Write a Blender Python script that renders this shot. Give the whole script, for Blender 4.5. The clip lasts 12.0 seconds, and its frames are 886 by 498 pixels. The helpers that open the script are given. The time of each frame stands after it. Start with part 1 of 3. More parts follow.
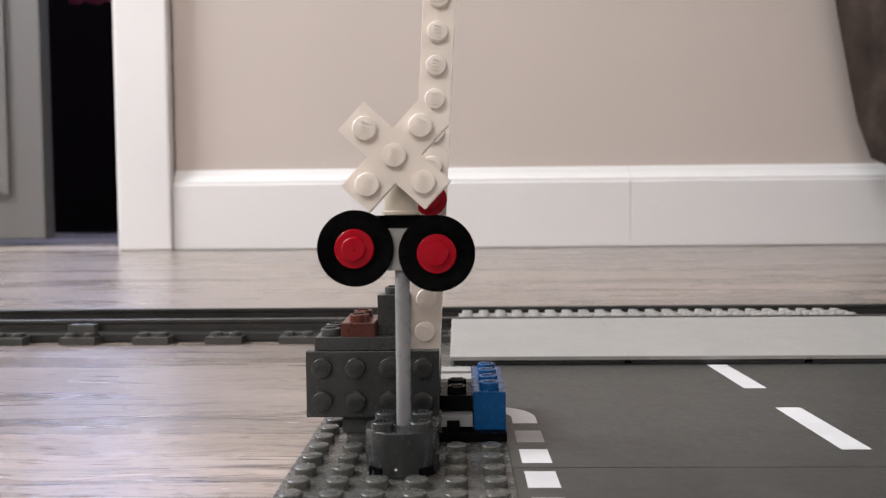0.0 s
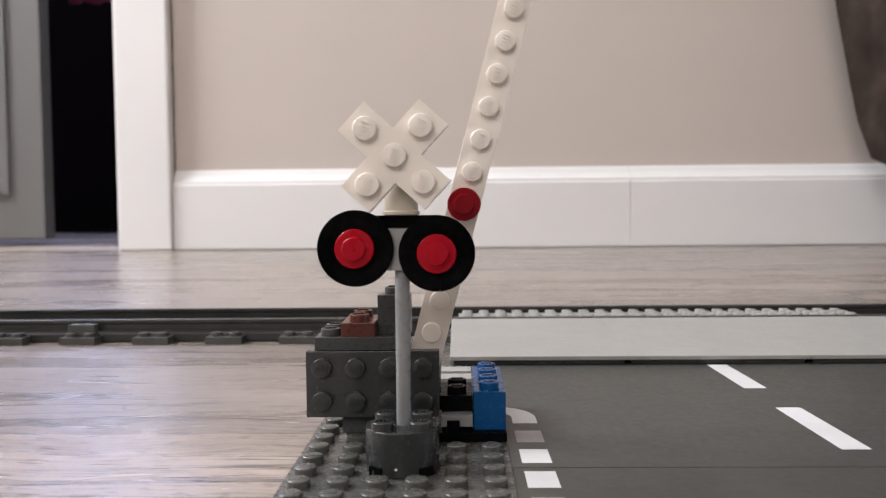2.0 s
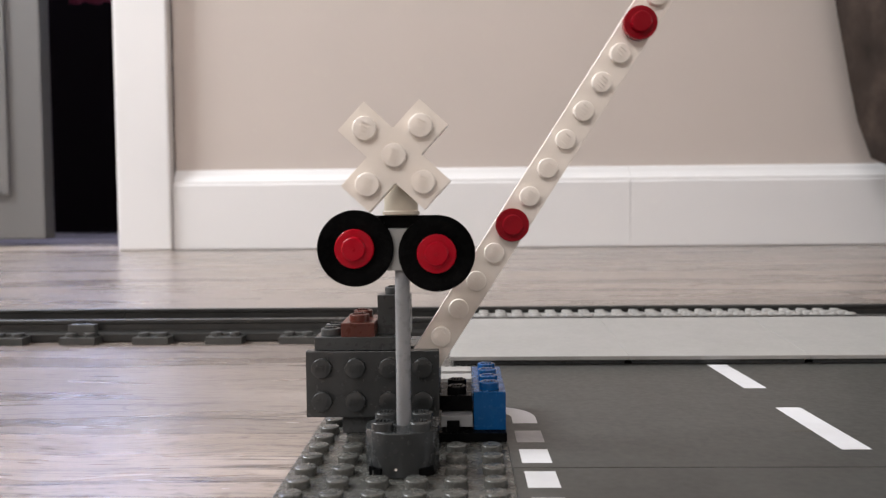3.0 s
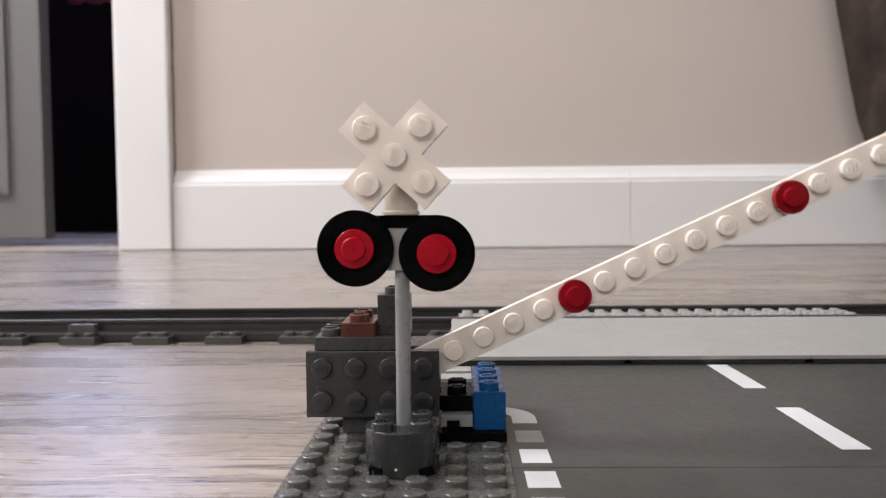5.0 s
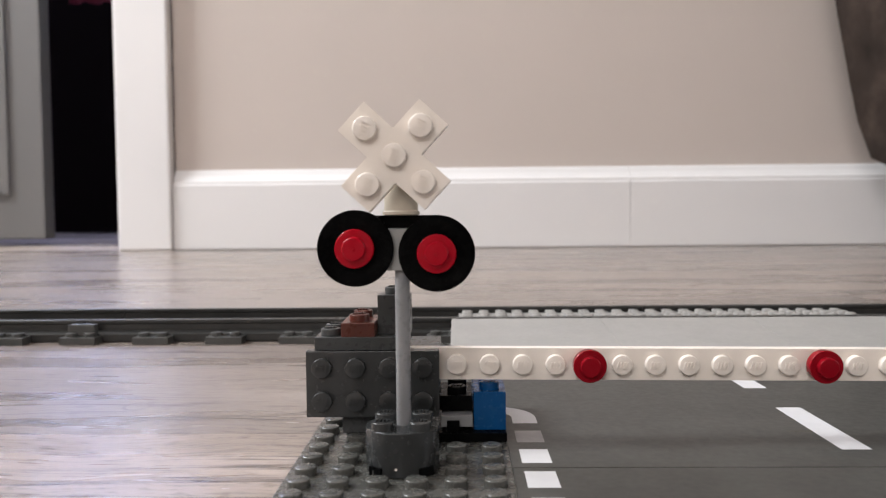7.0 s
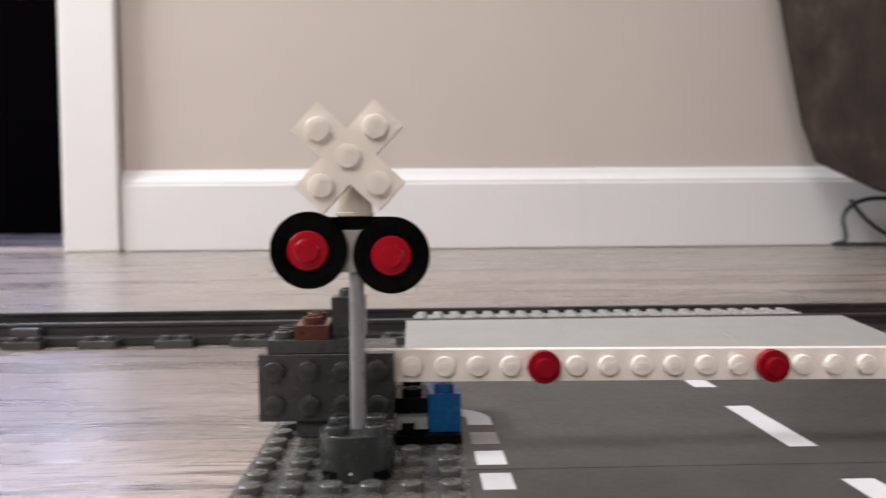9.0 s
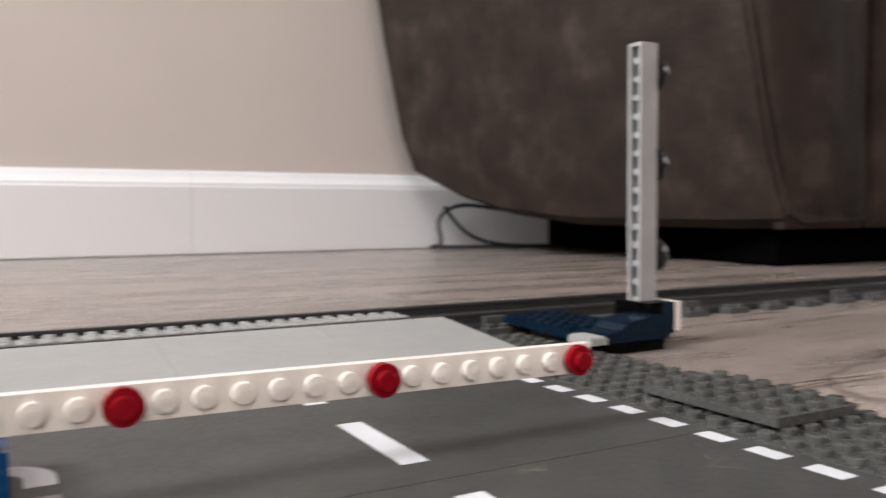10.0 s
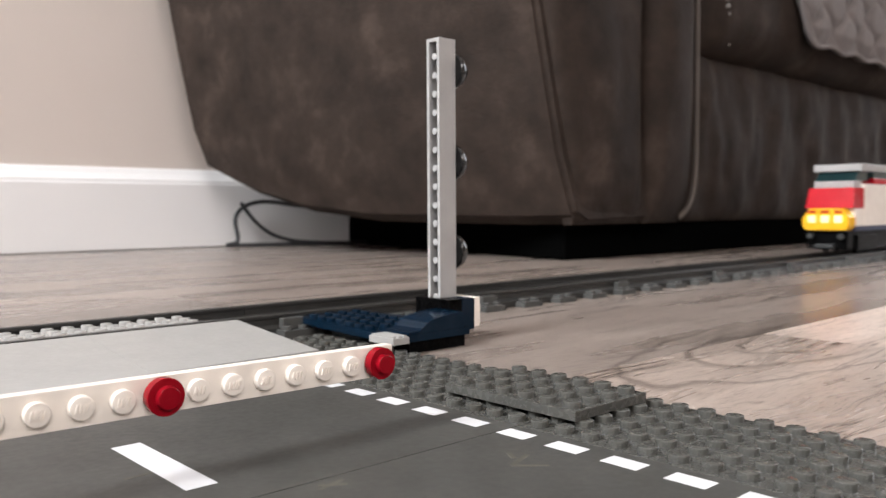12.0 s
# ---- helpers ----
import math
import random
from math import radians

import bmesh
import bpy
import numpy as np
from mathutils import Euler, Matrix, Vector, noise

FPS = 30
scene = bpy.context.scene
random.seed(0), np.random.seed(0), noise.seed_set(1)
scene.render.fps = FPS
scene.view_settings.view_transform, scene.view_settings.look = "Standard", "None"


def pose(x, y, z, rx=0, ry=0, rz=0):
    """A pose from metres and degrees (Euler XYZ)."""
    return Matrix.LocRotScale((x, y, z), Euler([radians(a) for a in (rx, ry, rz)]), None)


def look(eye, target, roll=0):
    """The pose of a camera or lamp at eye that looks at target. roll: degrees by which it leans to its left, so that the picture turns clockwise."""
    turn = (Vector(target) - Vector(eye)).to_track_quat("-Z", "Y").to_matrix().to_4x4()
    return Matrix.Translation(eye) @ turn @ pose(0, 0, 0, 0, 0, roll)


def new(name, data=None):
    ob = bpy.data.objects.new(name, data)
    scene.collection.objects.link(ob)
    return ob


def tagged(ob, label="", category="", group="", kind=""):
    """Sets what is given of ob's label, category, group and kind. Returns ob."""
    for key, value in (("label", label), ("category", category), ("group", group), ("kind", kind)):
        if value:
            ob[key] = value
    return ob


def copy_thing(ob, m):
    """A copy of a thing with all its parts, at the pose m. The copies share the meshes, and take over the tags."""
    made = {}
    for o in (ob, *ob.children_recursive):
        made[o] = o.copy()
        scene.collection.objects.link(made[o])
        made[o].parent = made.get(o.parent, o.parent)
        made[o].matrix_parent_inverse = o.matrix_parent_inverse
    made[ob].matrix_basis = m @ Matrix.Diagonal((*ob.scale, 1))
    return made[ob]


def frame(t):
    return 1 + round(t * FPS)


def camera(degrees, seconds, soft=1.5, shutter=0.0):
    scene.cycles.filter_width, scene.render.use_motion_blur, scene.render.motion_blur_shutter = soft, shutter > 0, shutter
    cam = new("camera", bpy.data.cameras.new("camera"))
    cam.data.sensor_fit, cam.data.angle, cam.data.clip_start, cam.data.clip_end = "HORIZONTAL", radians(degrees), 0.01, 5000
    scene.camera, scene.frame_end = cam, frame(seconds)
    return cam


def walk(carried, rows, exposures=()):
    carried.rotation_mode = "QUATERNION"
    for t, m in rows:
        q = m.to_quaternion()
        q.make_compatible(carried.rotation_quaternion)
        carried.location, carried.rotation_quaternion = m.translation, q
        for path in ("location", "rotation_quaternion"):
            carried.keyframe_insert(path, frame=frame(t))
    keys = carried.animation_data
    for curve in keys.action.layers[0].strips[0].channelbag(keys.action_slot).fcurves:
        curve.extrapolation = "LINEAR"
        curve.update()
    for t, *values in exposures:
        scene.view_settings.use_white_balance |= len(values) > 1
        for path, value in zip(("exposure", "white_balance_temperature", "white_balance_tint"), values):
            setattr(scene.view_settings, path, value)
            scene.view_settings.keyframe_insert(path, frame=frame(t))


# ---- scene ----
cam = camera(57.2, 12.0, 1.2, 0.5)
cam.data.dof.use_dof = True
cam.data.dof.focus_distance = 0.215
cam.data.dof.aperture_fstop = 29.0


def cam_row(t, x, y, z, yaw, pitch, roll):
    """Eye in millimetres; yaw from +y towards +x, pitch upwards, in degrees."""
    a, b = radians(yaw), radians(pitch)
    eye = Vector((x, y, z)) * 0.001
    way = Vector((math.sin(a) * math.cos(b), math.cos(a) * math.cos(b), math.sin(b)))
    return (t, look(eye, eye + way, roll))


walk(cam, [
    cam_row(0.0, 37.29, -173.44, 57.14, -1.26, -2.71, -0.52),
    cam_row(8.3, 37.29, -173.44, 57.14, -1.26, -2.71, -0.52),
    cam_row(8.5, 37.29, -173.44, 57.14, -1.14, -2.71, -0.52),
    cam_row(8.8, 37.20, -173.20, 57.18, -0.08, -2.69, -0.48),
    cam_row(9.0, 37.11, -172.50, 57.22, 1.98, -2.66, -0.44),
    cam_row(9.2, 38.10, -170.00, 57.20, 6.50, -2.60, -0.44),
    cam_row(9.5, 41.37, -162.70, 57.19, 14.54, -2.52, -0.43),
    cam_row(9.7, 44.00, -156.20, 57.08, 20.68, -2.48, -0.38),
    cam_row(10.0, 47.60, -147.76, 56.95, 28.60, -2.45, -0.30),
    cam_row(10.5, 51.46, -144.18, 57.05, 36.82, -2.54, -0.36),
    cam_row(11.0, 53.59, -140.01, 56.80, 41.54, -2.58, -0.25),
    cam_row(11.5, 54.28, -139.16, 56.85, 43.27, -2.66, -0.26),
    cam_row(12.0, 54.82, -138.87, 56.87, 42.55, -2.75, -0.31),
], [(0.0, -0.06), (9.2, -0.06), (10.0, 0.05), (10.8, 0.27), (12.0, 0.42)])

# ---- light ----
world = bpy.data.worlds.new("world")
scene.world = world
world.use_nodes = True
wn = world.node_tree.nodes
sky = wn.new("ShaderNodeTexSky")
sky.sky_type, sky.sun_disc = "NISHITA", False
sky.sun_elevation, sky.sun_rotation = radians(40), radians(120)
world.node_tree.links.new(sky.outputs[0], wn["Background"].inputs[0])
wn["Background"].inputs[1].default_value = 0.1


def window_lamp(name, m, sx, sy, power, colour):
    data = bpy.data.lights.new(name, "AREA")
    data.shape, data.size, data.size_y, data.energy, data.color = "RECTANGLE", sx, sy, power, colour
    ob = new(name, data)
    ob.matrix_world = m
    return ob


# daylight of the window in the west wall, and of the one behind the camera
window_lamp("window_daylight", look((-2.06, 0.45, 1.92), (0.5, 0.2, 0.0)), 1.1, 0.95, 112, (0.925, 0.96, 1.0))
window_lamp("window_daylight_south", look((-0.8, -2.36, 1.6), (0.1, 0.0, 0.1)), 1.5, 1.1, 36, (1.0, 0.955, 0.935))

# unseen window of the room beyond the doorway, added for the bluish floor glare
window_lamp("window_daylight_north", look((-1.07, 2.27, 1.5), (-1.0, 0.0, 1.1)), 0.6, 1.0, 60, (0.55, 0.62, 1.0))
window_lamp("window_daylight_east", look((3.85, -0.5, 1.25), (0.6, 0.0, 0.1)), 1.4, 1.5, 17, (0.97, 0.96, 0.98))

# ---- materials ----


def base_mat(name):
    m = bpy.data.materials.new(name)
    m.use_nodes = True
    return m, m.node_tree.nodes, m.node_tree.links, m.node_tree.nodes["Principled BSDF"]


def noise_node(n, l, coord, scale, detail=3.0, rough=0.55):
    t = n.new("ShaderNodeTexNoise")
    t.inputs["Scale"].default_value, t.inputs["Detail"].default_value, t.inputs["Roughness"].default_value = scale, detail, rough
    l.new(coord, t.inputs["Vector"])
    return t


def ramp(n, l, fac, stops):
    r = n.new("ShaderNodeValToRGB")
    while len(r.color_ramp.elements) < len(stops):
        r.color_ramp.elements.new(0.5)
    for e, (p, c) in zip(r.color_ramp.elements, stops):
        e.position, e.color = p, (*c, 1) if len(c) == 3 else c
    l.new(fac, r.inputs[0])
    return r


def mix(n, l, fac, a, b, mode="MIX"):
    x = n.new("ShaderNodeMix")
    x.data_type, x.blend_type = "RGBA", mode
    for socket, v in ((x.inputs[0], fac), (x.inputs[6], a), (x.inputs[7], b)):
        if isinstance(v, (int, float)):
            socket.default_value = v
        elif isinstance(v, tuple):
            socket.default_value = (*v, 1)
        else:
            l.new(v, socket)
    return x.outputs[2]


def bump(n, l, height, strength, distance, bsdf):
    b = n.new("ShaderNodeBump")
    b.inputs["Strength"].default_value, b.inputs["Distance"].default_value = strength, distance
    l.new(height, b.inputs["Height"])
    l.new(b.outputs[0], bsdf.inputs["Normal"])
    return b


def plastic(name, colour, rough=0.28, wear=0.12, dust=0.03, spec=0.32):
    """Moulded toy plastic: faint clouding, fine scratches in the gloss, a little dust."""
    m, n, l, b = base_mat(name)
    co = n.new("ShaderNodeTexCoord").outputs["Object"]
    big = noise_node(n, l, co, 90, 4)
    fine = noise_node(n, l, co, 2600, 3)
    dark = tuple(c * (1 - wear) for c in colour)
    pale = tuple(min(1, c * (1 + wear) + 0.004) for c in colour)
    body = ramp(n, l, big.outputs[0], [(0.3, dark), (0.7, pale)]).outputs[0]
    speck = ramp(n, l, fine.outputs[0], [(0.66, (0, 0, 0)), (0.76, (dust, dust, dust))]).outputs[0]
    l.new(mix(n, l, speck, body, (0.55, 0.52, 0.48)), b.inputs["Base Color"])
    gloss = ramp(n, l, noise_node(n, l, co, 500, 4, 0.6).outputs[0], [(0.3, (rough - 0.03,) * 3), (0.75, (rough + 0.06,) * 3)])
    l.new(gloss.outputs[0], b.inputs["Roughness"])
    b.inputs["IOR"].default_value = 1.5
    b.inputs["Specular IOR Level"].default_value = spec
    bump(n, l, noise_node(n, l, co, 700, 2).outputs[0], 0.03, 0.0003, b)
    return m


WHITE = plastic("white_plastic", (0.80, 0.735, 0.665), 0.30, 0.05)
CREAM = plastic("cream_plastic", (0.46, 0.41, 0.33), 0.30, 0.06)
PALE = plastic("pale_grey_plastic", (0.315, 0.308, 0.293), 0.36, 0.04, 0.006, 0.25)
LIGHT = plastic("light_grey_plastic", (0.22, 0.22, 0.225), 0.28, 0.07)
MAST = plastic("mast_grey_plastic", (0.34, 0.335, 0.33), 0.3, 0.05)
DARK = plastic("dark_grey_plastic", (0.026, 0.0275, 0.0275), 0.24, 0.10, 0.006, 0.42)
GREY = plastic("mid_grey_plastic", (0.2, 0.2, 0.2), 0.3, 0.1)
MID = plastic("grey_plastic", (0.040, 0.042, 0.042), 0.28, 0.14, 0.02, 0.28)
PLATE = plastic("baseplate_grey_plastic", (0.066, 0.0652, 0.0585), 0.26, 0.06, 0.0, 0.42)
ROAD = plastic("road_grey_plastic", (0.058, 0.0572, 0.0520), 0.36, 0.08, 0.05, 0.14)
RAIL = plastic("track_grey_plastic", (0.028, 0.0275, 0.0260), 0.32, 0.12, 0.02, 0.34)
TIE = plastic("sleeper_grey_plastic", (0.062, 0.062, 0.059), 0.34, 0.15)
PRINT = plastic("white_road_print", (0.62, 0.62, 0.63), 0.35, 0.06)
GREY_PRINT = plastic("grey_road_print", (0.27, 0.26, 0.26), 0.4, 0.2)
BLACK = plastic("black_plastic", (0.0008, 0.0008, 0.0009), 0.26, 0.2, 0.002, 0.03)
DOME = plastic("glossy_black_plastic", (0.0016, 0.0016, 0.0018), 0.14, 0.1, 0.004, 0.5)
ARM_RED = plastic("crimson_plastic", (0.23, 0.0006, 0.007), 0.2, 0.08, 0.004, 0.14)
RED = plastic("red_plastic", (0.36, 0.0008, 0.011), 0.2, 0.08, 0.006, 0.16)
TRAIN_RED = plastic("bright_red_plastic", (0.42, 0.002, 0.011), 0.24, 0.06, 0.01, 0.2)
SILL = plastic("dark_blue_plastic", (0.004, 0.016, 0.06), 0.3, 0.1, 0.01, 0.2)
BLUE = plastic("blue_plastic", (0.0012, 0.052, 0.165), 0.25, 0.1, 0.015, 0.22)
NAVY = plastic("navy_plastic", (0.0002, 0.0082, 0.0200), 0.2, 0.12, 0.002, 0.15)
BROWN = plastic("brown_plastic", (0.075, 0.016, 0.009), 0.28, 0.1)
YELLOW = plastic("yellow_plastic", (0.80, 0.42, 0.015), 0.25, 0.06)


def glass_dark(name):
    m, n, l, b = base_mat(name)
    b.inputs["Base Color"].default_value = (0.008, 0.024, 0.026, 1)
    b.inputs["Roughness"].default_value = 0.06
    return m


TEAL = glass_dark("smoked_teal_screen")


def lamp_mat():
    m, n, l, b = base_mat("lit_headlamp")
    b.inputs["Base Color"].default_value = (0.9, 0.75, 0.35, 1)
    b.inputs["Emission Color"].default_value = (1.0, 0.86, 0.45, 1)
    b.inputs["Emission Strength"].default_value = 0.45
    return m


HEADLAMP = lamp_mat()


def paint(name, colour, rough=0.5, relief=0.15, scale=260):
    m, n, l, b = base_mat(name)
    co = n.new("ShaderNodeTexCoord").outputs["Object"]
    c = ramp(n, l, noise_node(n, l, co, 3, 4).outputs[0], [(0.3, tuple(v * 0.96 for v in colour)), (0.7, colour)])
    l.new(c.outputs[0], b.inputs["Base Color"])
    b.inputs["Roughness"].default_value = rough
    bump(n, l, noise_node(n, l, co, scale, 4).outputs[0], relief, 0.001, b)
    return m


# Matt black that holds the shade under the sofa in its colour.
UNDERSHADE = paint("under_sofa_shade", (0.002, 0.002, 0.002), 1.0, 0.2, 300)
UNDERSHADE.node_tree.nodes["Principled BSDF"].inputs["Specular IOR Level"].default_value = 0.0
WALL = paint("greige_wall_paint", (0.584, 0.515, 0.468), 0.7, 0.25, 420)
TRIM = paint("white_trim_paint", (0.79, 0.775, 0.77), 0.38, 0.05, 120)
# Off-white darkened to grey: the dim light on the door is in its colour.
DOOR = paint("dimmed_white_door_paint", (0.16, 0.155, 0.15), 0.4, 0.05, 150)
CEIL = paint("white_ceiling_paint", (0.78, 0.76, 0.74), 0.8, 0.2, 300)
# Near-black puts the closet's darkness into its colour; reused under the planks.
DIM = paint("closet_shade_black", (0.009, 0.006, 0.006), 0.9, 0.2, 200)
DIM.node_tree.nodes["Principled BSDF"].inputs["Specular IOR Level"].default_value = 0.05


def wood_floor(name, lift):
    """Greyed oak planks: long grain along x, knots, tone changing from plank to plank."""
    m, n, l, b = base_mat(name)
    geo = n.new("ShaderNodeNewGeometry").outputs["Position"]
    info = n.new("ShaderNodeObjectInfo")
    shift = n.new("ShaderNodeVectorMath")
    shift.operation = "SCALE"
    shift.inputs[0].default_value = (3.7, 1.3, 0)
    l.new(info.outputs["Random"], shift.inputs["Scale"])
    add = n.new("ShaderNodeVectorMath")
    l.new(geo, add.inputs[0])
    l.new(shift.outputs[0], add.inputs[1])
    # knots bend the grain
    bend = noise_node(n, l, add.outputs[0], 9, 2)
    off = n.new("ShaderNodeVectorMath")
    off.operation = "MULTIPLY_ADD"
    l.new(bend.outputs["Color"], off.inputs[0])
    off.inputs[1].default_value = (0.0, 0.024, 0)
    l.new(add.outputs[0], off.inputs[2])

    def stretched(sx, sy, scale, detail, rough=0.6):
        mp = n.new("ShaderNodeMapping")
        mp.inputs["Scale"].default_value = (sx, sy, 1)
        l.new(off.outputs[0], mp.inputs["Vector"])
        return noise_node(n, l, mp.outputs[0], scale, detail, rough)

    broad = stretched(1.2, 9, 2.6, 5)
    grain = stretched(30, 170, 3.0, 6, 0.72)
    crack = stretched(1.3, 34, 3.2, 3, 0.5)
    tone = ramp(n, l, broad.outputs[0], [(0.30, (0.25, 0.205, 0.174)), (0.5, (0.45, 0.38, 0.332)), (0.72, (0.60, 0.52, 0.462))]).outputs[0]
    lines = ramp(n, l, grain.outputs[0], [(0.30, (0.36, 0.335, 0.32)), (0.47, (0.94, 0.93, 0.93)), (0.75, (1.08, 1.07, 1.06))]).outputs[0]
    c = mix(n, l, 0.9, tone, lines, "MULTIPLY")
    fleck = stretched(42, 120, 4.0, 2, 0.5)
    spots = ramp(n, l, fleck.outputs[0], [(0.30, (0.60, 0.57, 0.55)), (0.42, (1, 1, 1))])
    c = mix(n, l, 0.8, c, spots.outputs[0], "MULTIPLY")
    slit = ramp(n, l, crack.outputs[0], [(0.480, (1, 1, 1)), (0.5, (0.15, 0.125, 0.115)), (0.515, (1, 1, 1))])
    gate = ramp(n, l, stretched(2, 8, 2.0, 2).outputs[0], [(0.38, (0.03, 0.03, 0.03)), (0.53, (0.9, 0.9, 0.9))])
    c = mix(n, l, gate.outputs[0], c, mix(n, l, 1.0, c, slit.outputs[0], "MULTIPLY"))
    # knots: uneven growth rings round a few places of the floor
    wob = noise_node(n, l, geo, 38, 3)
    for cx, cy, ry, spacing, rmax, depth in ((-0.059, 0.0625, 1.2, 0.0065, 0.0085, 0.85), (0.425, 0.013, 0.30, 0.040, 0.17, 0.8), (-0.62, 0.62, 0.3, 0.012, 0.06, 0.5), (0.85, -0.05, 0.35, 0.02, 0.1, 0.5)):
        sub = n.new("ShaderNodeVectorMath")
        sub.operation = "SUBTRACT"
        l.new(geo, sub.inputs[0])
        sub.inputs[1].default_value = (cx, cy, 0)
        sc = n.new("ShaderNodeVectorMath")
        sc.operation = "MULTIPLY"
        l.new(sub.outputs[0], sc.inputs[0])
        sc.inputs[1].default_value = (1, 1 / ry, 0)
        ln = n.new("ShaderNodeVectorMath")
        ln.operation = "LENGTH"
        l.new(sc.outputs[0], ln.inputs[0])
        uneven = n.new("ShaderNodeMath")
        uneven.operation = "MULTIPLY_ADD"
        l.new(wob.outputs[0], uneven.inputs[0])
        uneven.inputs[1].default_value = spacing * 1.1
        l.new(ln.outputs["Value"], uneven.inputs[2])
        turns = n.new("ShaderNodeMath")
        turns.operation = "DIVIDE"
        l.new(uneven.outputs[0], turns.inputs[0])
        turns.inputs[1].default_value = spacing
        fr = n.new("ShaderNodeMath")
        fr.operation = "FRACT"
        l.new(turns.outputs[0], fr.inputs[0])
        ring = ramp(n, l, fr.outputs[0], [(0.0, (0, 0, 0)), (0.09, (depth * 0.85,) * 3), (0.28, (0, 0, 0))])
        far_off = n.new("ShaderNodeMath")
        far_off.operation = "DIVIDE"
        l.new(uneven.outputs[0], far_off.inputs[0])
        far_off.inputs[1].default_value = rmax + spacing * 0.55
        fade = ramp(n, l, far_off.outputs[0], [(0.85, (1, 1, 1)), (1.0, (0, 0, 0))])
        parts = n.new("ShaderNodeSeparateXYZ")
        l.new(sub.outputs[0], parts.inputs[0])
        west = n.new("ShaderNodeMath")
        west.operation = "MULTIPLY_ADD"
        l.new(parts.outputs[0], west.inputs[0])
        west.inputs[1].default_value = -1.6 / rmax if rmax > 0.02 else -0.3 / rmax
        l.new(wob.outputs[0], west.inputs[2])
        half = ramp(n, l, west.outputs[0], [(0.45, (0, 0, 0)), (0.95, (1, 1, 1))] if rmax > 0.02 else [(0.1, (0, 0, 0)), (0.5, (1, 1, 1))])
        shown = mix(n, l, 1.0, mix(n, l, 1.0, ring.outputs[0], fade.outputs[0], "MULTIPLY"), half.outputs[0], "MULTIPLY")
        c = mix(n, l, shown, c, (0.085, 0.066, 0.054))
    per = ramp(n, l, info.outputs["Random"], [(0, (0.80 * lift, 0.795 * lift, 0.795 * lift)), (1, (0.90 * lift, 0.88 * lift, 0.865 * lift))])
    l.new(mix(n, l, 1.0, c, per.outputs[0], "MULTIPLY"), b.inputs["Base Color"])
    rg = ramp(n, l, broad.outputs[0], [(0.3, (0.22,) * 3), (0.7, (0.34,) * 3)])
    l.new(rg.outputs[0], b.inputs["Roughness"])
    b.inputs["Specular IOR Level"].default_value = 0.42
    b.inputs["Coat Weight"].default_value, b.inputs["Coat Roughness"].default_value = 0.14, 0.12
    bump(n, l, grain.outputs[0], 0.34, 0.0006, b)
    return m


FLOOR = wood_floor("greyed_oak_floor", 1.0)
# Darker plank tone; rows 1 to 3 also carry the sofa's shade in it.
FLOOR_DARK = wood_floor("dark_and_shaded_oak_floor", 0.74)
FLOOR_PALE = wood_floor("paler_oak_floor", 1.3)


def suede():
    m, n, l, b = base_mat("dark_brown_suede")
    co = n.new("ShaderNodeTexCoord").outputs["Object"]
    blot = noise_node(n, l, co, 17, 6, 0.62)
    nap = noise_node(n, l, co, 420, 3, 0.7)
    c = ramp(n, l, blot.outputs[0], [(0.3, (0.0142, 0.0091, 0.0069)), (0.55, (0.0290, 0.0194, 0.0149)), (0.75, (0.062, 0.0434, 0.0340))])
    g = ramp(n, l, nap.outputs[0], [(0.3, (0.85,) * 3), (0.7, (1.1,) * 3)])
    l.new(mix(n, l, 1.0, c.outputs[0], g.outputs[0], "MULTIPLY"), b.inputs["Base Color"])
    b.inputs["Roughness"].default_value = 0.75
    b.inputs["Specular IOR Level"].default_value = 0.2
    both = n.new("ShaderNodeMath")
    both.operation = "MULTIPLY_ADD"
    l.new(noise_node(n, l, co, 14, 4, 0.5).outputs[0], both.inputs[0])
    both.inputs[1].default_value = 6.0
    l.new(nap.outputs[0], both.inputs[2])
    bump(n, l, both.outputs[0], 0.5, 0.0018, b)
    return m


SUEDE = suede()
PIPING = paint("piping_suede", (0.075, 0.060, 0.050), 0.7, 0.2, 300)
QUILT = paint("grey_quilted_cotton", (0.165, 0.146, 0.142), 0.9, 0.5, 900)
STITCH = paint("pale_thread", (0.20, 0.18, 0.165), 0.8, 0.2, 900)
CABLE = paint("black_cable_rubber", (0.012, 0.012, 0.013), 0.45, 0.1, 300)
METAL, _n, _l, _b = base_mat("dark_steel")
_b.inputs["Base Color"].default_value, _b.inputs["Metallic"].default_value, _b.inputs["Roughness"].default_value = (0.03, 0.03, 0.032, 1), 1.0, 0.45

# ---- building helpers; lengths in millimetres ----
MM = 0.001


def part(name, bm, material, parent=None, label="", smooth=False):
    """Links a bmesh, or a (verts, faces) pair, as one mesh object."""
    me = bpy.data.meshes.new(name)
    if isinstance(bm, tuple):
        me.from_pydata([(x * MM, y * MM, z * MM) for x, y, z in bm[0]], [], bm[1])
    else:
        for v in bm.verts:
            v.co *= MM
        bm.to_mesh(me)
        bm.free()
    me.materials.append(material)
    if smooth:  # round faces shade smoothly, edges past 25 degrees stay crisp
        edit = bmesh.new()
        edit.from_mesh(me)
        for f in edit.faces:
            f.smooth = True
        for e in edit.edges:
            if e.is_manifold and e.calc_face_angle() > 0.44:
                e.smooth = False
        edit.to_mesh(me)
        edit.free()
    ob = new(name, me)
    if parent:
        ob.parent = parent
    if label:
        ob["label"] = label
    return ob


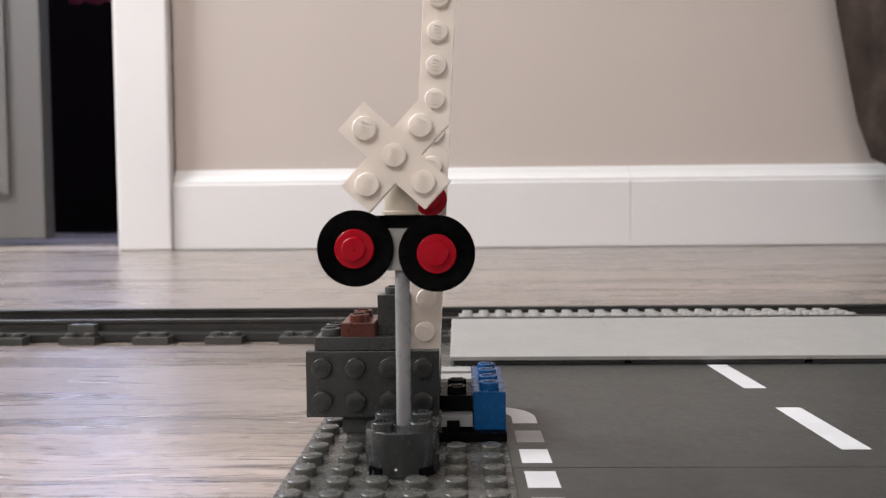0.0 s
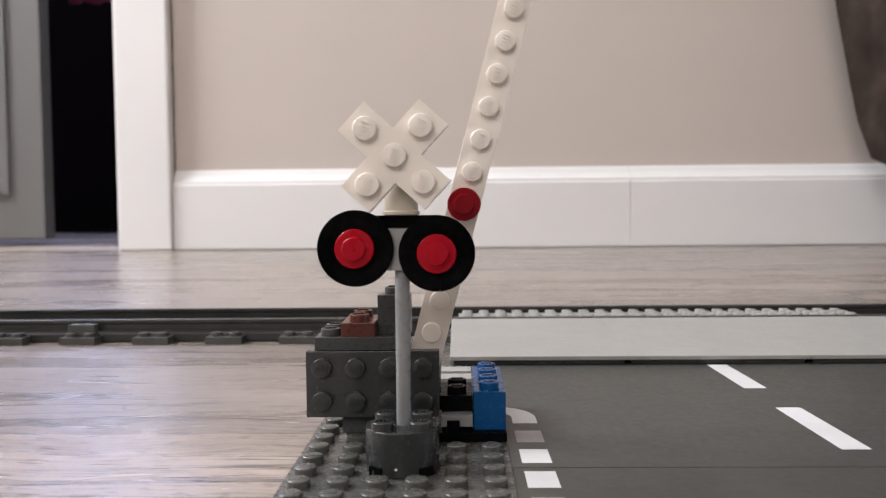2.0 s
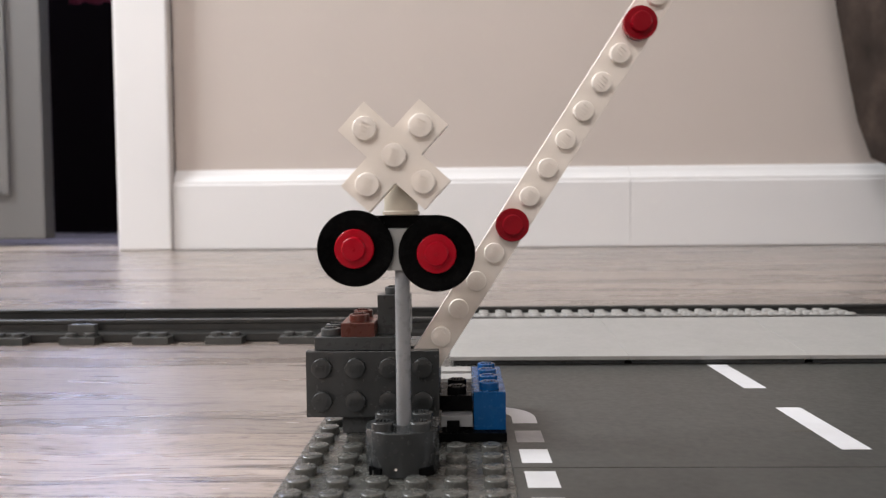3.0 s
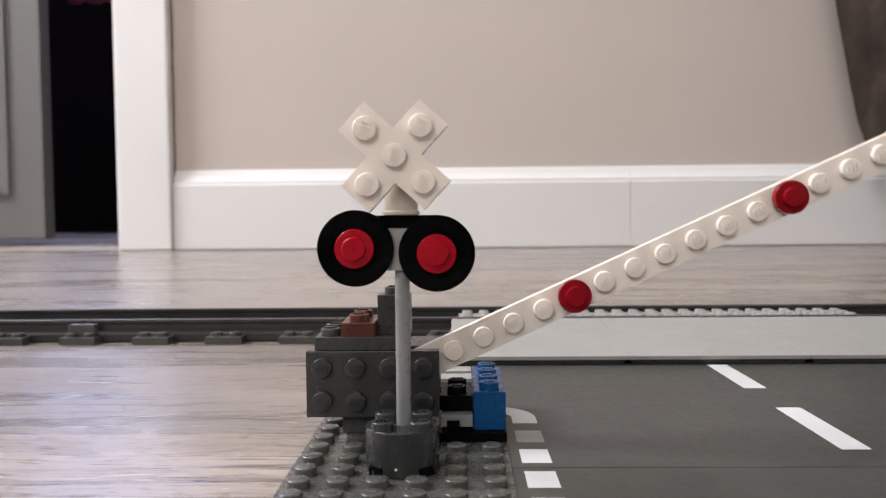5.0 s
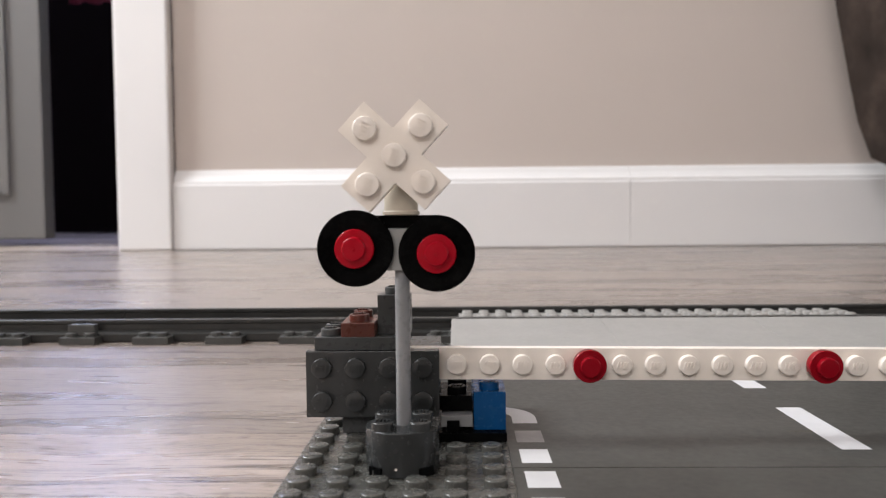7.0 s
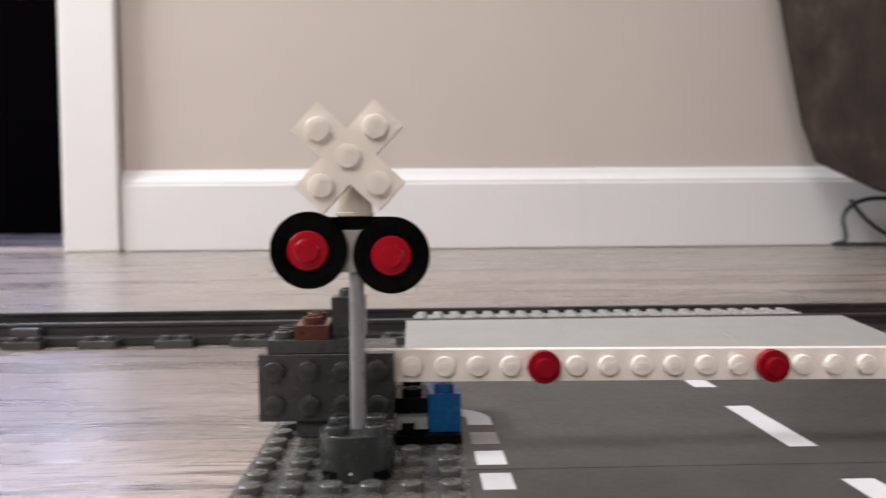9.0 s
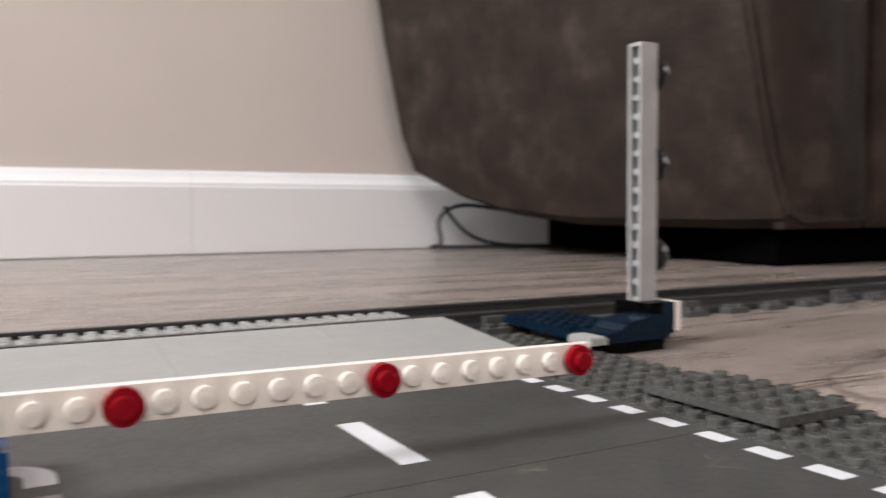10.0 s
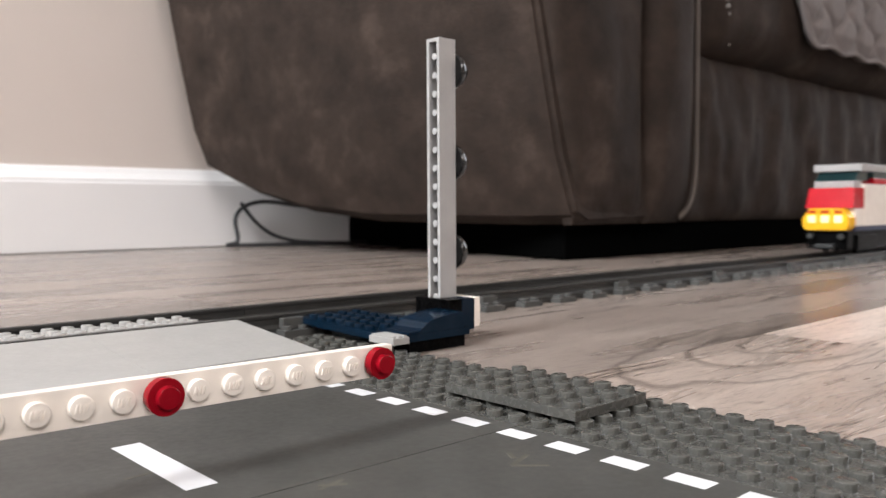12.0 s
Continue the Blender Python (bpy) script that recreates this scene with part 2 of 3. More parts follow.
def empty(name, label, category, group="", kind="", at=(0, 0, 0)):
    ob = new(name)
    ob.empty_display_size = 0.01
    ob.location = Vector(at) * MM
    return tagged(ob, label, category, group, kind)


def box_bm(x0, x1, y0, y1, z0, z1, bevel=0.15, seg=2):
    bm = bmesh.new()
    bmesh.ops.create_cube(bm, size=1)
    for v in bm.verts:
        v.co = Vector(((x0 + x1) / 2 + v.co.x * (x1 - x0), (y0 + y1) / 2 + v.co.y * (y1 - y0), (z0 + z1) / 2 + v.co.z * (z1 - z0)))
    if bevel:
        bmesh.ops.bevel(bm, geom=list(bm.edges), offset=bevel, segments=seg, affect="EDGES", profile=0.6)
    return bm


def join(bm, other, m=None):
    """Adds the other bmesh to bm, moved by m."""
    if m:
        bmesh.ops.transform(other, matrix=m, verts=list(other.verts))
    me = bpy.data.meshes.new("tmp")
    other.to_mesh(me)
    other.free()
    bm.from_mesh(me)
    bpy.data.meshes.remove(me)
    return bm


def turned(profile, seg=32):
    """A solid of revolution about z from (radius, z) pairs, closed at both ends."""
    vs, fs = [], []
    for r, z in profile:
        vs += [(r * math.cos(2 * math.pi * i / seg), r * math.sin(2 * math.pi * i / seg), z) for i in range(seg)]
    for k in range(len(profile) - 1):
        for i in range(seg):
            j = (i + 1) % seg
            fs.append((k * seg + i, k * seg + j, (k + 1) * seg + j, (k + 1) * seg + i))
    fs.append(tuple(reversed(range(seg))))
    fs.append(tuple(range((len(profile) - 1) * seg, len(profile) * seg)))
    return vs, fs


def turned_bm(profile, seg=32):
    bm = bmesh.new()
    vs, fs = turned(profile, seg)
    made = [bm.verts.new(v) for v in vs]
    for f in fs:
        bm.faces.new([made[i] for i in f])
    return bm


STUD = [(2.42, 0.0), (2.42, 1.42), (2.37, 1.57), (2.26, 1.68), (2.1, 1.73)]


def stud_bm(mark=True, seg=24):
    """One stud on z = 0 with its raised maker's mark as plain bars."""
    bm = turned_bm(STUD, seg)
    if mark:
        for i in range(4):
            bar = box_bm(-0.17, 0.17, -0.85, 0.85, 1.72, 2.04, 0)
            join(bm, bar, pose(-1.15 + 0.76 * i, 0, 0, 0, 0, -12))
    return bm


def stud_field(places, seg=14):
    """Many studs in one (verts, faces) pair."""
    v0, f0 = turned(STUD, seg)
    vs, fs = [], []
    for x, y, z in places:
        k = len(vs)
        vs += [(a + x, b + y, c + z) for a, b, c in v0]
        fs += [tuple(i + k for i in f) for f in f0]
    return vs, fs


FRONT = pose(0, 0, 0, 90, 0, 0)  # a stud that points towards -y
SIDE = pose(0, 0, 0, 0, 90, 0)   # a stud that points towards +x


def studs_on(name, places, material, parent, turn=None, mark=True):
    for p in places:
        bm = stud_bm(mark)
        bmesh.ops.transform(bm, matrix=Matrix.Translation(p) @ (turn or Matrix()), verts=list(bm.verts))
        part(name, bm, material, parent, smooth=True)


def brick(name, x0, x1, y0, y1, z0, z1, material, parent, label="", studs=False, mark=True):
    ob = part(name, box_bm(x0, x1, y0, y1, z0, z1), material, parent, label)
    if studs:
        nx, ny = round((x1 - x0) / 8), round((y1 - y0) / 8)
        studs_on("stud", [((x0 + 4 + 8 * i), (y0 + 4 + 8 * j), z1) for i in range(nx) for j in range(ny)], material, ob, mark=mark)
    return ob


def tube(name, points, radius, material, parent=None, label=""):
    """A round cord or bar through points in millimetres."""
    cu = bpy.data.curves.new(name, "CURVE")
    cu.dimensions, cu.bevel_depth, cu.bevel_resolution = "3D", radius * MM, 3
    sp = cu.splines.new("NURBS")
    sp.points.add(len(points) - 1)
    for p, q in zip(sp.points, points):
        p.co = (q[0] * MM, q[1] * MM, q[2] * MM, 1)
    sp.use_endpoint_u, sp.order_u = True, 4
    cu.materials.append(material)
    tmp = bpy.data.objects.new(name, cu)
    me = bpy.data.meshes.new_from_object(tmp)
    bpy.data.objects.remove(tmp)
    ob = new(name, me)
    for p in me.polygons:
        p.use_smooth = True
    if parent:
        ob.parent = parent
    if label:
        ob["label"] = label
    return ob


# ---- the room ----
WY = 1070  # face of the far wall


def slab(name, x0, x1, y0, y1, z0, z1, material, label, category):
    return tagged(part(name, box_bm(x0, x1, y0, y1, z0, z1, 0), material), label, category, kind="structure")


def room():
    slab("wall_north", -400, 3900, WY, WY + 110, 0, 2500, WALL, "greige painted wall above a white baseboard", "wall")
    slab("wall_north_west", -2200, -1250, WY, WY + 110, 0, 2500, WALL, "greige painted wall beside the doorway", "wall")
    slab("wall_north_lintel", -1250, -400, WY, WY + 110, 2080, 2500, WALL, "greige painted wall above the doorway", "wall")
    ceiling = slab("ceiling", -2310, 4010, -2610, WY + 110, 2500, 2560, CEIL, "plain white ceiling", "ceiling")
    # west, south and east walls with a window opening each
    for k, (name, along_y, at, c, w, z0, z1) in enumerate((("west", True, -2310, 450, 1230, 1400, 2440), ("south", False, -2610, -800, 1600, 1000, 2200), ("east", True, 3900, -500, 1520, 450, 2050))):
        lo, hi = (-2500, WY + 110) if along_y else (-2200, 3900)
        bm = bmesh.new()
        for a, b, p, q in ((lo, c - w / 2, 0, 2500), (c + w / 2, hi, 0, 2500), (c - w / 2, c + w / 2, 0, z0), (c - w / 2, c + w / 2, z1, 2500)):
            join(bm, box_bm(at, at + 110, a, b, p, q, 0) if along_y else box_bm(a, b, at, at + 110, p, q, 0))
        tagged(part("wall_" + name, bm, WALL), "greige painted wall with a window opening", "wall", kind="structure")
        win = empty("window_%d" % (k + 1), "white framed window letting in daylight", "window", kind="structure")
        for a, b, p, q in ((c - w / 2, c - w / 2 + 60, z0, z1), (c + w / 2 - 60, c + w / 2, z0, z1), (c - w / 2 + 60, c + w / 2 - 60, z0, z0 + 60), (c - w / 2 + 60, c + w / 2 - 60, z1 - 60, z1)):
            part("window_frame", box_bm(at + 20, at + 90, a, b, p, q, 3) if along_y else box_bm(a, b, at + 20, at + 90, p, q, 3), TRIM, win)
    # baseboard in two lengths, with a moulded top
    prof = [(0, 1.6), (-15, 1.6), (-15, 98), (-13.5, 101), (-13.5, 104), (-11, 107), (-7, 113), (-4, 120), (-2.5, 122), (0, 122)]
    base = empty("baseboard", "white moulded baseboard in two lengths", "baseboard", kind="structure")
    for a, b in ((-399, 292), (292.5, 3900)):
        vs = [(x, WY - 0.5 + y, z) for x in (a, b) for y, z in prof]
        k = len(prof)
        fs = [(i, (i + 1) % k, k + (i + 1) % k, k + i) for i in range(k)] + [tuple(reversed(range(k))), tuple(range(k, 2 * k))]
        part("baseboard_length", (vs, fs), TRIM, base)
    # doorway: casing, jamb, door leaf ajar behind it, dark space beyond
    door = empty("door_1", "off-white panelled door, greyed for dim light, standing open on a dark space", "door", kind="structure")
    part("casing", box_bm(-483, -400.5, WY - 22, WY - 0.5, 0, 2150, 4), TRIM, door, "white painted door casing")
    part("casing", box_bm(-1335, -1250, WY - 22, WY - 0.5, 0, 2150, 4), TRIM, door, "white painted door casing")
    part("jamb", box_bm(-470, -452, WY + 0.5, WY + 112, 0, 2080, 1), TRIM, door)
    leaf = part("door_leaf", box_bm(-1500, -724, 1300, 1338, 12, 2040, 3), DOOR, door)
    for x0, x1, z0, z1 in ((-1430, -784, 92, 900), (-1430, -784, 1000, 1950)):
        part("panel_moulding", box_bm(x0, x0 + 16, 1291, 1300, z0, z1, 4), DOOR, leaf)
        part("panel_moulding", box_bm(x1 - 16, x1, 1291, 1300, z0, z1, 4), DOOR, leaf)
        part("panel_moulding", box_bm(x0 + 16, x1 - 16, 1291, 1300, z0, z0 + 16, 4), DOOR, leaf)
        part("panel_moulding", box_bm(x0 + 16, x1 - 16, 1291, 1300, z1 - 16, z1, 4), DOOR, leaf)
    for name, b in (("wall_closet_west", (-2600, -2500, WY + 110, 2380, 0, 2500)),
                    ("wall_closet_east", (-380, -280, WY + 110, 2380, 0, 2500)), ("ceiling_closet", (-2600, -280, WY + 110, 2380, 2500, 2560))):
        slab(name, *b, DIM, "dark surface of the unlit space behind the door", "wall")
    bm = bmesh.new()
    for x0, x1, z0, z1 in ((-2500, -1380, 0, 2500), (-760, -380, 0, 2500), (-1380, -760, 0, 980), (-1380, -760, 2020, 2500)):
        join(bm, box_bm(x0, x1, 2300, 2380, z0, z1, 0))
    tagged(part("wall_closet_north", bm, DIM), "near-black wall, darkness put into its colour, with an added window", "wall", kind="structure")
    # Frame of the added window, out of view above the dark gap.
    win = empty("window_4", "unseen white framed window, added behind the door for the floor glare", "window", kind="structure")
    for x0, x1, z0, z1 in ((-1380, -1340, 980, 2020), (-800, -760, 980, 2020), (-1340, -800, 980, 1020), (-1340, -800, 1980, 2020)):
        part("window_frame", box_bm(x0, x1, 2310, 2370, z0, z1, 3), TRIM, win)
    # a dark red garment hanging in the closet
    bm = bmesh.new()
    cols = [[bm.verts.new((-905 + 9 * i, 1800 + 14 * math.sin(i * 1.1) + 5 * math.sin(j), 568 + 14 * j)) for j in range(18)] for i in range(14)]
    for i in range(13):
        for j in range(17):
            bm.faces.new((cols[i][j], cols[i + 1][j], cols[i + 1][j + 1], cols[i][j + 1]))
    cloth = tagged(part("garment", bm, paint("dark_red_cloth", (0.17, 0.012, 0.035), 0.85, 0.3, 500), None, "", True), "dark red garment hanging in the closet", "garment")
    cloth.modifiers.new("thick", "SOLIDIFY").thickness = 0.004
    part("hanging_rail", box_bm(-1500, -381, 1795, 1815, 800, 820, 4), METAL, door)
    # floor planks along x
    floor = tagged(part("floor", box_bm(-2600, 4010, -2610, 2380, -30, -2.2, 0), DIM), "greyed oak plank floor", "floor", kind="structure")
    rng = random.Random(4)
    width, meshes = 178.0, {}
    for row in range(-15, 13):
        y = 33.0 + row * width
        x = {-1: 410, 0: 40}.get(row, rng.uniform(0, 1200)) - 1220 * 4
        while x + 1220 < -2600:
            x += 1220
        while x < 4000:
            pick = rng.random()
            # Beyond the track every plank is darkened for the shade near the sofa.
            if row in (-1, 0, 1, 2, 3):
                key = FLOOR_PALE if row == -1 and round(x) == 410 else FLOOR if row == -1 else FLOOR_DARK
            else:
                key = FLOOR_PALE if pick < 0.15 else FLOOR_DARK if pick > 0.6 else FLOOR
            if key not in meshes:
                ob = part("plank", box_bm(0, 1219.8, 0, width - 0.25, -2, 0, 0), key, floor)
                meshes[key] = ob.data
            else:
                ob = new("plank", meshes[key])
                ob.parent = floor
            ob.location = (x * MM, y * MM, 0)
            x += 1220
    return floor


room()

# ---- road plates ----
TOP = 1.5


def rect_print(name, x0, x1, y0, y1, parent, mat=None, label=""):
    """A printed mark, laid just above the plate."""
    return part(name, box_bm(x0, x1, y0, y1, TOP - 0.3, TOP + 0.05, 0), mat or PRINT, parent, label)


def plate_slab(name, y0, y1, label):
    thing = empty(name, label, "baseplate", "road baseplates")
    part("road_surface", box_bm(48, 208, y0 + 0.15, y1 - 0.15, 0, TOP, 0.2), ROAD, thing, "smooth grey road surface")
    part("stud_strip", box_bm(0, 47.97, y0 + 0.15, y1 - 0.15, 0, TOP, 0.2), PLATE, thing)
    part("stud_strip", box_bm(208.03, 256, y0 + 0.15, y1 - 0.15, 0, TOP, 0.2), PLATE, thing)
    return thing


near = plate_slab("road_baseplate", -256, 0, "grey road baseplate with white dashes and studded edges")
far = plate_slab("road_baseplate", 0, 165, "grey road junction baseplate with white dashes and studded edges")
for k in range(-16, 0):
    rect_print("edge_dash", 50.4, 57.0, 16 * k + 3.2, 16 * k + 13.4, near)
    rect_print("edge_dash", 199.4, 204.8, 16 * k + 6.6, 16 * k + 16.0 if k < -1 else -0.4, near)
# the second left dash is printed greyer than the others
for k in (0, 1):
    rect_print("edge_dash", 50.4, 57.0, 16 * k + 3.2, 16 * k + 13.4, far, GREY_PRINT if k else None, "greyer dash" if k else "")
for k in range(0, 9):
    rect_print("edge_dash", 199.4, 204.8, 16 * k + 6.6, 16 * k + 16.0, far)
for y0, y1 in ((-50, -10.5), (-114, -74), (-178, -138)):
    rect_print("centre_dash", 124.4, 131.3, y0, y1, near)
for y0, y1 in ((12.7, 52.3), (77, 115.3)):
    rect_print("centre_dash", 124.4, 131.3, y0, y1, far)
# the edge line that swings off towards the side road
arc_v, n_arc = [], 14
for r in (6.0, 12.4):
    arc_v += [(44.5 + r, 36.4, TOP + 0.05)] + [(44.5 + r * math.cos(math.pi / 2 * i / n_arc), 42.4 + r * math.sin(math.pi / 2 * i / n_arc), TOP + 0.05) for i in range(n_arc + 1)] + [(20, 42.4 + r, TOP + 0.05)]
k_arc = len(arc_v) // 2
bm = bmesh.new()
vv = [bm.verts.new(v) for v in arc_v]
for i in range(k_arc - 1):
    bm.faces.new((vv[i], vv[k_arc + i], vv[k_arc + i + 1], vv[i + 1]))
part("curved_edge_line", bm, PRINT, far)
ext = [(4 + 8 * i + o, -20 + 8 * j - 0, TOP) for o in (0, 208) for i in range(6) for j in range(-29, 3)]
part("studs", stud_field([p for p in ext if p[1] < 0]), PLATE, near, "round studs", True)["kind"] = "stuff"
part("studs", stud_field([(4 + 8 * i, 4 + 8 * j, TOP) for i in range(6) for j in range(5) if i < 4 or j < 2] + [(212 + 8 * i, 4 + 8 * j, TOP) for i in range(6) for j in range(20)]), PLATE, far, "round studs", True)["kind"] = "stuff"

# pale scuffs on the road
SCUFF = plastic("tan_scuff", (0.080, 0.075, 0.060), 0.5, 0.3)
for cx, cy, strokes in ((183, -21, ((0, 0, 20, 9), (0, 0, -42, 8), (4, 3, 60, 4))), (144, -5, ((0, 0, 15, 7), (1, 2, -30, 6))), (118, 28, ((0, 0, 5, 8),))):
    for k, (dx, dy, a, length) in enumerate(strokes):
        bm = box_bm(0, length, -0.6, 0.6, TOP - 0.2, TOP + 0.03 + 0.03 * k, 0)
        bmesh.ops.transform(bm, matrix=pose(cx + dx, cy + dy, 0, 0, 0, a), verts=list(bm.verts))
        part("scuff", bm, SCUFF, near if cy < 0 else far, "pale scuff")

# loose plate pressed on the studded edge
patch = empty("grey_plate", "dark grey studded plate pressed onto the baseplate edge", "plate")
part("body", box_bm(216.2, 247.8, -12, 36, TOP + 1.75, TOP + 4.3, 0.15), PLATE, patch)
part("studs", stud_field([(220 + 8 * i, -8 + 8 * j, TOP + 4.3) for i in range(4) for j in range(6)]), PLATE, patch, "", True)

# ---- railway track ----
TY = 206.0


def rail_section(x):
    """A straight of track, 128 mm long: two rails, four sleepers and their clips."""
    thing = empty("track_section", "dark grey plastic straight railway track on the floor", "railway track", "track sections", at=(x, TY, 0))
    for s in (-20, 20):
        prof = [(-4.6, 0.5), (4.6, 0.5), (4.6, 3.6), (1.3, 5.2), (1.3, 7.6), (2.0, 8.2), (2.0, 9.4), (1.6, 9.7), (-1.6, 9.7), (-2.0, 9.4), (-2.0, 8.2), (-1.3, 7.6), (-1.3, 5.2), (-4.6, 3.6)]
        k = len(prof)
        vs = [(a, s + p, q) for a in (0.15, 127.85) for p, q in prof]
        fs = [tuple(reversed((i, (i + 1) % k, k + (i + 1) % k, k + i))) for i in range(k)] + [tuple(range(k)), tuple(reversed(range(k, 2 * k)))]
        part("rail", (vs, fs), RAIL, thing)
    for i in range(4):
        c = 32 * i
        bm = box_bm(c - 7.9, c + 7.9, -32, 32, 0, 3.2, 0.2)
        for sx in (-4, 4):
            for sy in (-28, 28):
                join(bm, turned_bm(STUD, 16), Matrix.Translation((c + sx, sy, 3.2)))
        part("sleeper", bm, TIE, thing)
        bm = box_bm(c - 5, c + 5, -27, 27, 3.2, 4.3, 0.2)
        part("sleeper_rib", bm, TIE, thing)
    part("joint_clip", box_bm(-6, 6, -27.5, -23.8, 3.2, 8.4, 0.6), TIE, thing)
    part("joint_clip", box_bm(-6, 6, 23.8, 27.5, 3.2, 8.4, 0.6), TIE, thing)
    return thing


first = rail_section(-130 - 128 * 5)
for k in range(1, 33):
    copy_thing(first, pose((-130 - 128 * 5 + 128 * k) * MM, TY * MM, 0))

# ---- level crossing: three ramp tiles and a studded infill between the rails ----
for i in range(3):
    x0 = 33 + 64 * i
    tile = empty("ramp_tile", "smooth pale grey tile sloping up to the rail", "tile", "crossing tiles")
    # The dark inset block stands for the shadow gap below the tile's lip.
    for name, inset, z0, z1, material in (("face", 0.04, 1.75, 3.2, PALE), ("underside", 1.4, 0.0, 1.7, MID)):
        bm = box_bm(x0 + inset, x0 + 64 - inset, 115.5 + inset, 178 - inset, z0, z1, 0.2)
        for v in bm.verts:
            v.co.z += TOP + 0.05 + (v.co.y - 115.5) / 62.5 * 5.4
        part(name, bm, material, tile, "dark inset block for the shade under the tile" if inset > 1 else "")
infill = empty("crossing_infill", "pale grey studded plates laid between the rails", "plate")
for i in range(3):
    x0 = 36 + 64 * i
    part("plate", box_bm(x0 + 0.1, x0 + 63.9 - (8 if i == 2 else 0), 190.2, 222, 4.4, 6.9, 0.15), PALE, infill)
part("studs", stud_field([(40 + 8 * i, 194 + 8 * j, 6.9) for i in range(23) for j in range(4)], 18), PALE, infill, "", True)
strip = empty("ramp_plate", "pale grey plates lying beside the ramp tiles", "plate")
part("plate", box_bm(8, 40.3, 78, 86, TOP, 4.7, 0.15), PALE, strip)
part("plate", box_bm(8, 40.3, 90, 98, TOP, 4.7, 0.15), PALE, strip)
part("rib", box_bm(8, 40.3, 86.1, 89.9, TOP, 3.0, 0.15), LIGHT, strip)

# ---- barrier machine ----
machine = empty("barrier_machine", "dark grey brick barrier mount on the studded baseplate", "barrier mount")
face = part("front_plate", box_bm(0.1, 31.9, 18, 21.2, 8.0, 23.9, 0.2), DARK, machine, "dark grey two by four plate facing the road")
studs_on("stud", [(4 + 8 * i, 18, 12 + 8 * j) for i in range(4) for j in range(2)], DARK, face, FRONT)
brick("support_brick", 8.2, 23.8, 27, 42.8, TOP, 23.8, MID, machine)
brick("support_foot", 8.2, 15.8, 21.4, 26.8, TOP + 1.8, 7.9, MID, machine)
brick("top_plate", 2.2, 23.9, 18.2, 33.8, 24.05, 27.2, MID, machine)
studs_on("stud", [(5.6, 22, 27.2), (5.6, 30, 27.2)], MID, machine)
brick("brown_plate", 8.6, 16.6, 18.2, 33.8, 27.25, 30.6, BROWN, machine, "reddish brown plate", studs=False)
studs_on("stud", [(12.6, 22, 30.6), (12.6, 30, 30.6)], BROWN, machine)
brick("upright_block", 17.0, 24.9, 22.0, 29.8, 27.25, 36.8, MID, machine)
studs_on("stud", [(20.9, 26, 36.8)], MID, machine)
pin = turned_bm([(2.3, 0), (2.3, 3.5)], 24)
bmesh.ops.transform(pin, matrix=pose(28, 27, 19.9, 90, 0, 0), verts=list(pin.verts))
part("hinge_pin", pin, BLACK, machine)
brick("hinge_block", 24, 31.8, 27.0, 42.8, 12.0, 23.6, MID, machine)

wing = empty("black_technic_base", "black and grey plates carrying a blue brick", "brick stack")
brick("black_base", 30.2, 48, 19.2, 54, TOP + 0.1, 3.7, BLACK, wing)
brick("grey_plate", 32.2, 39.8, 20.6, 50, 4.9, 7.6, GREY, wing, "light grey plate")
part("hook", box_bm(33.6, 36.6, 19.4, 20.5, 3.75, 6.6, 0.2), BLACK, wing)
brick("black_plate", 24, 39.8, 24.4, 40.4, 8.0, 11.6, BLACK, wing)
studs_on("stud", [(36, 28.4, 11.6), (36, 36.4, 11.6), (28, 28.4, 11.6)], BLACK, wing)
blue = empty("blue_brick", "blue one by four brick on a black base", "brick")
brick("body", 40.1, 47.9, 22.0, 54, 3.75, 13.1, BLUE, blue)
studs_on("stud", [(44, 26 + 8 * i, 13.1) for i in range(4)], BLUE, blue)

# ---- barrier arm: its own space has the hinge at the origin and the arm along +x ----
arm = empty("crossing_gate", "white studded gate pole with three red round studs", "crossing gate", at=(28, 23.1, 19.9))
part("arm_plate", box_bm(-4, 157.5, 0, 3.2, -3.9, 3.9, 0.15), WHITE, arm)
for k in range(0, 20):
    if k in (5, 12, 19):
        bm = turned_bm([(2.4, 0), (2.4, 0.9), (3.95, 0.9), (3.98, 1.1), (3.98, 3.1), (3.9, 3.22), (2.5, 3.22), (2.42, 3.3), (2.42, 4.6), (2.2, 4.75)], 32)
        bmesh.ops.transform(bm, matrix=pose(8 * k, 0, 0, 90, 0, 0), verts=list(bm.verts))
        part("red_stud", bm, ARM_RED, arm, "red round plate", True)
    else:
        studs_on("stud", [(8 * k, 0, 0)], WHITE, arm, FRONT)

# ---- crossing signal ----
signal = empty("crossing_signal", "toy crossing signal with a white cross and two red lamps", "crossing signal")
base = turned_bm([(7.0, 1.6), (7.9, 1.75), (7.95, 2.0), (7.95, 10.9), (7.8, 11.1), (7.0, 11.15)], 48)
base_ob = part("round_base", base, DARK, signal, "dark grey round brick", True)
base_ob.location = (24.4 * MM, 0, 0)
for sx in (-4, 4):
    for sy in (-4, 4):
        bm = stud_bm(True)
        bmesh.ops.transform(bm, matrix=Matrix.Translation((sx, sy, 11.1)), verts=list(bm.verts))
        part("stud", bm, DARK, base_ob, "", True)
speck = turned_bm([(0.28, 0), (0.3, 0.1), (0.2, 0.16)], 10)
bmesh.ops.transform(speck, matrix=pose(-0.9, -7.9, 3.6, 90, 0, 0), verts=list(speck.verts))
part("paint_speck", speck, WHITE, base_ob, "white speck")
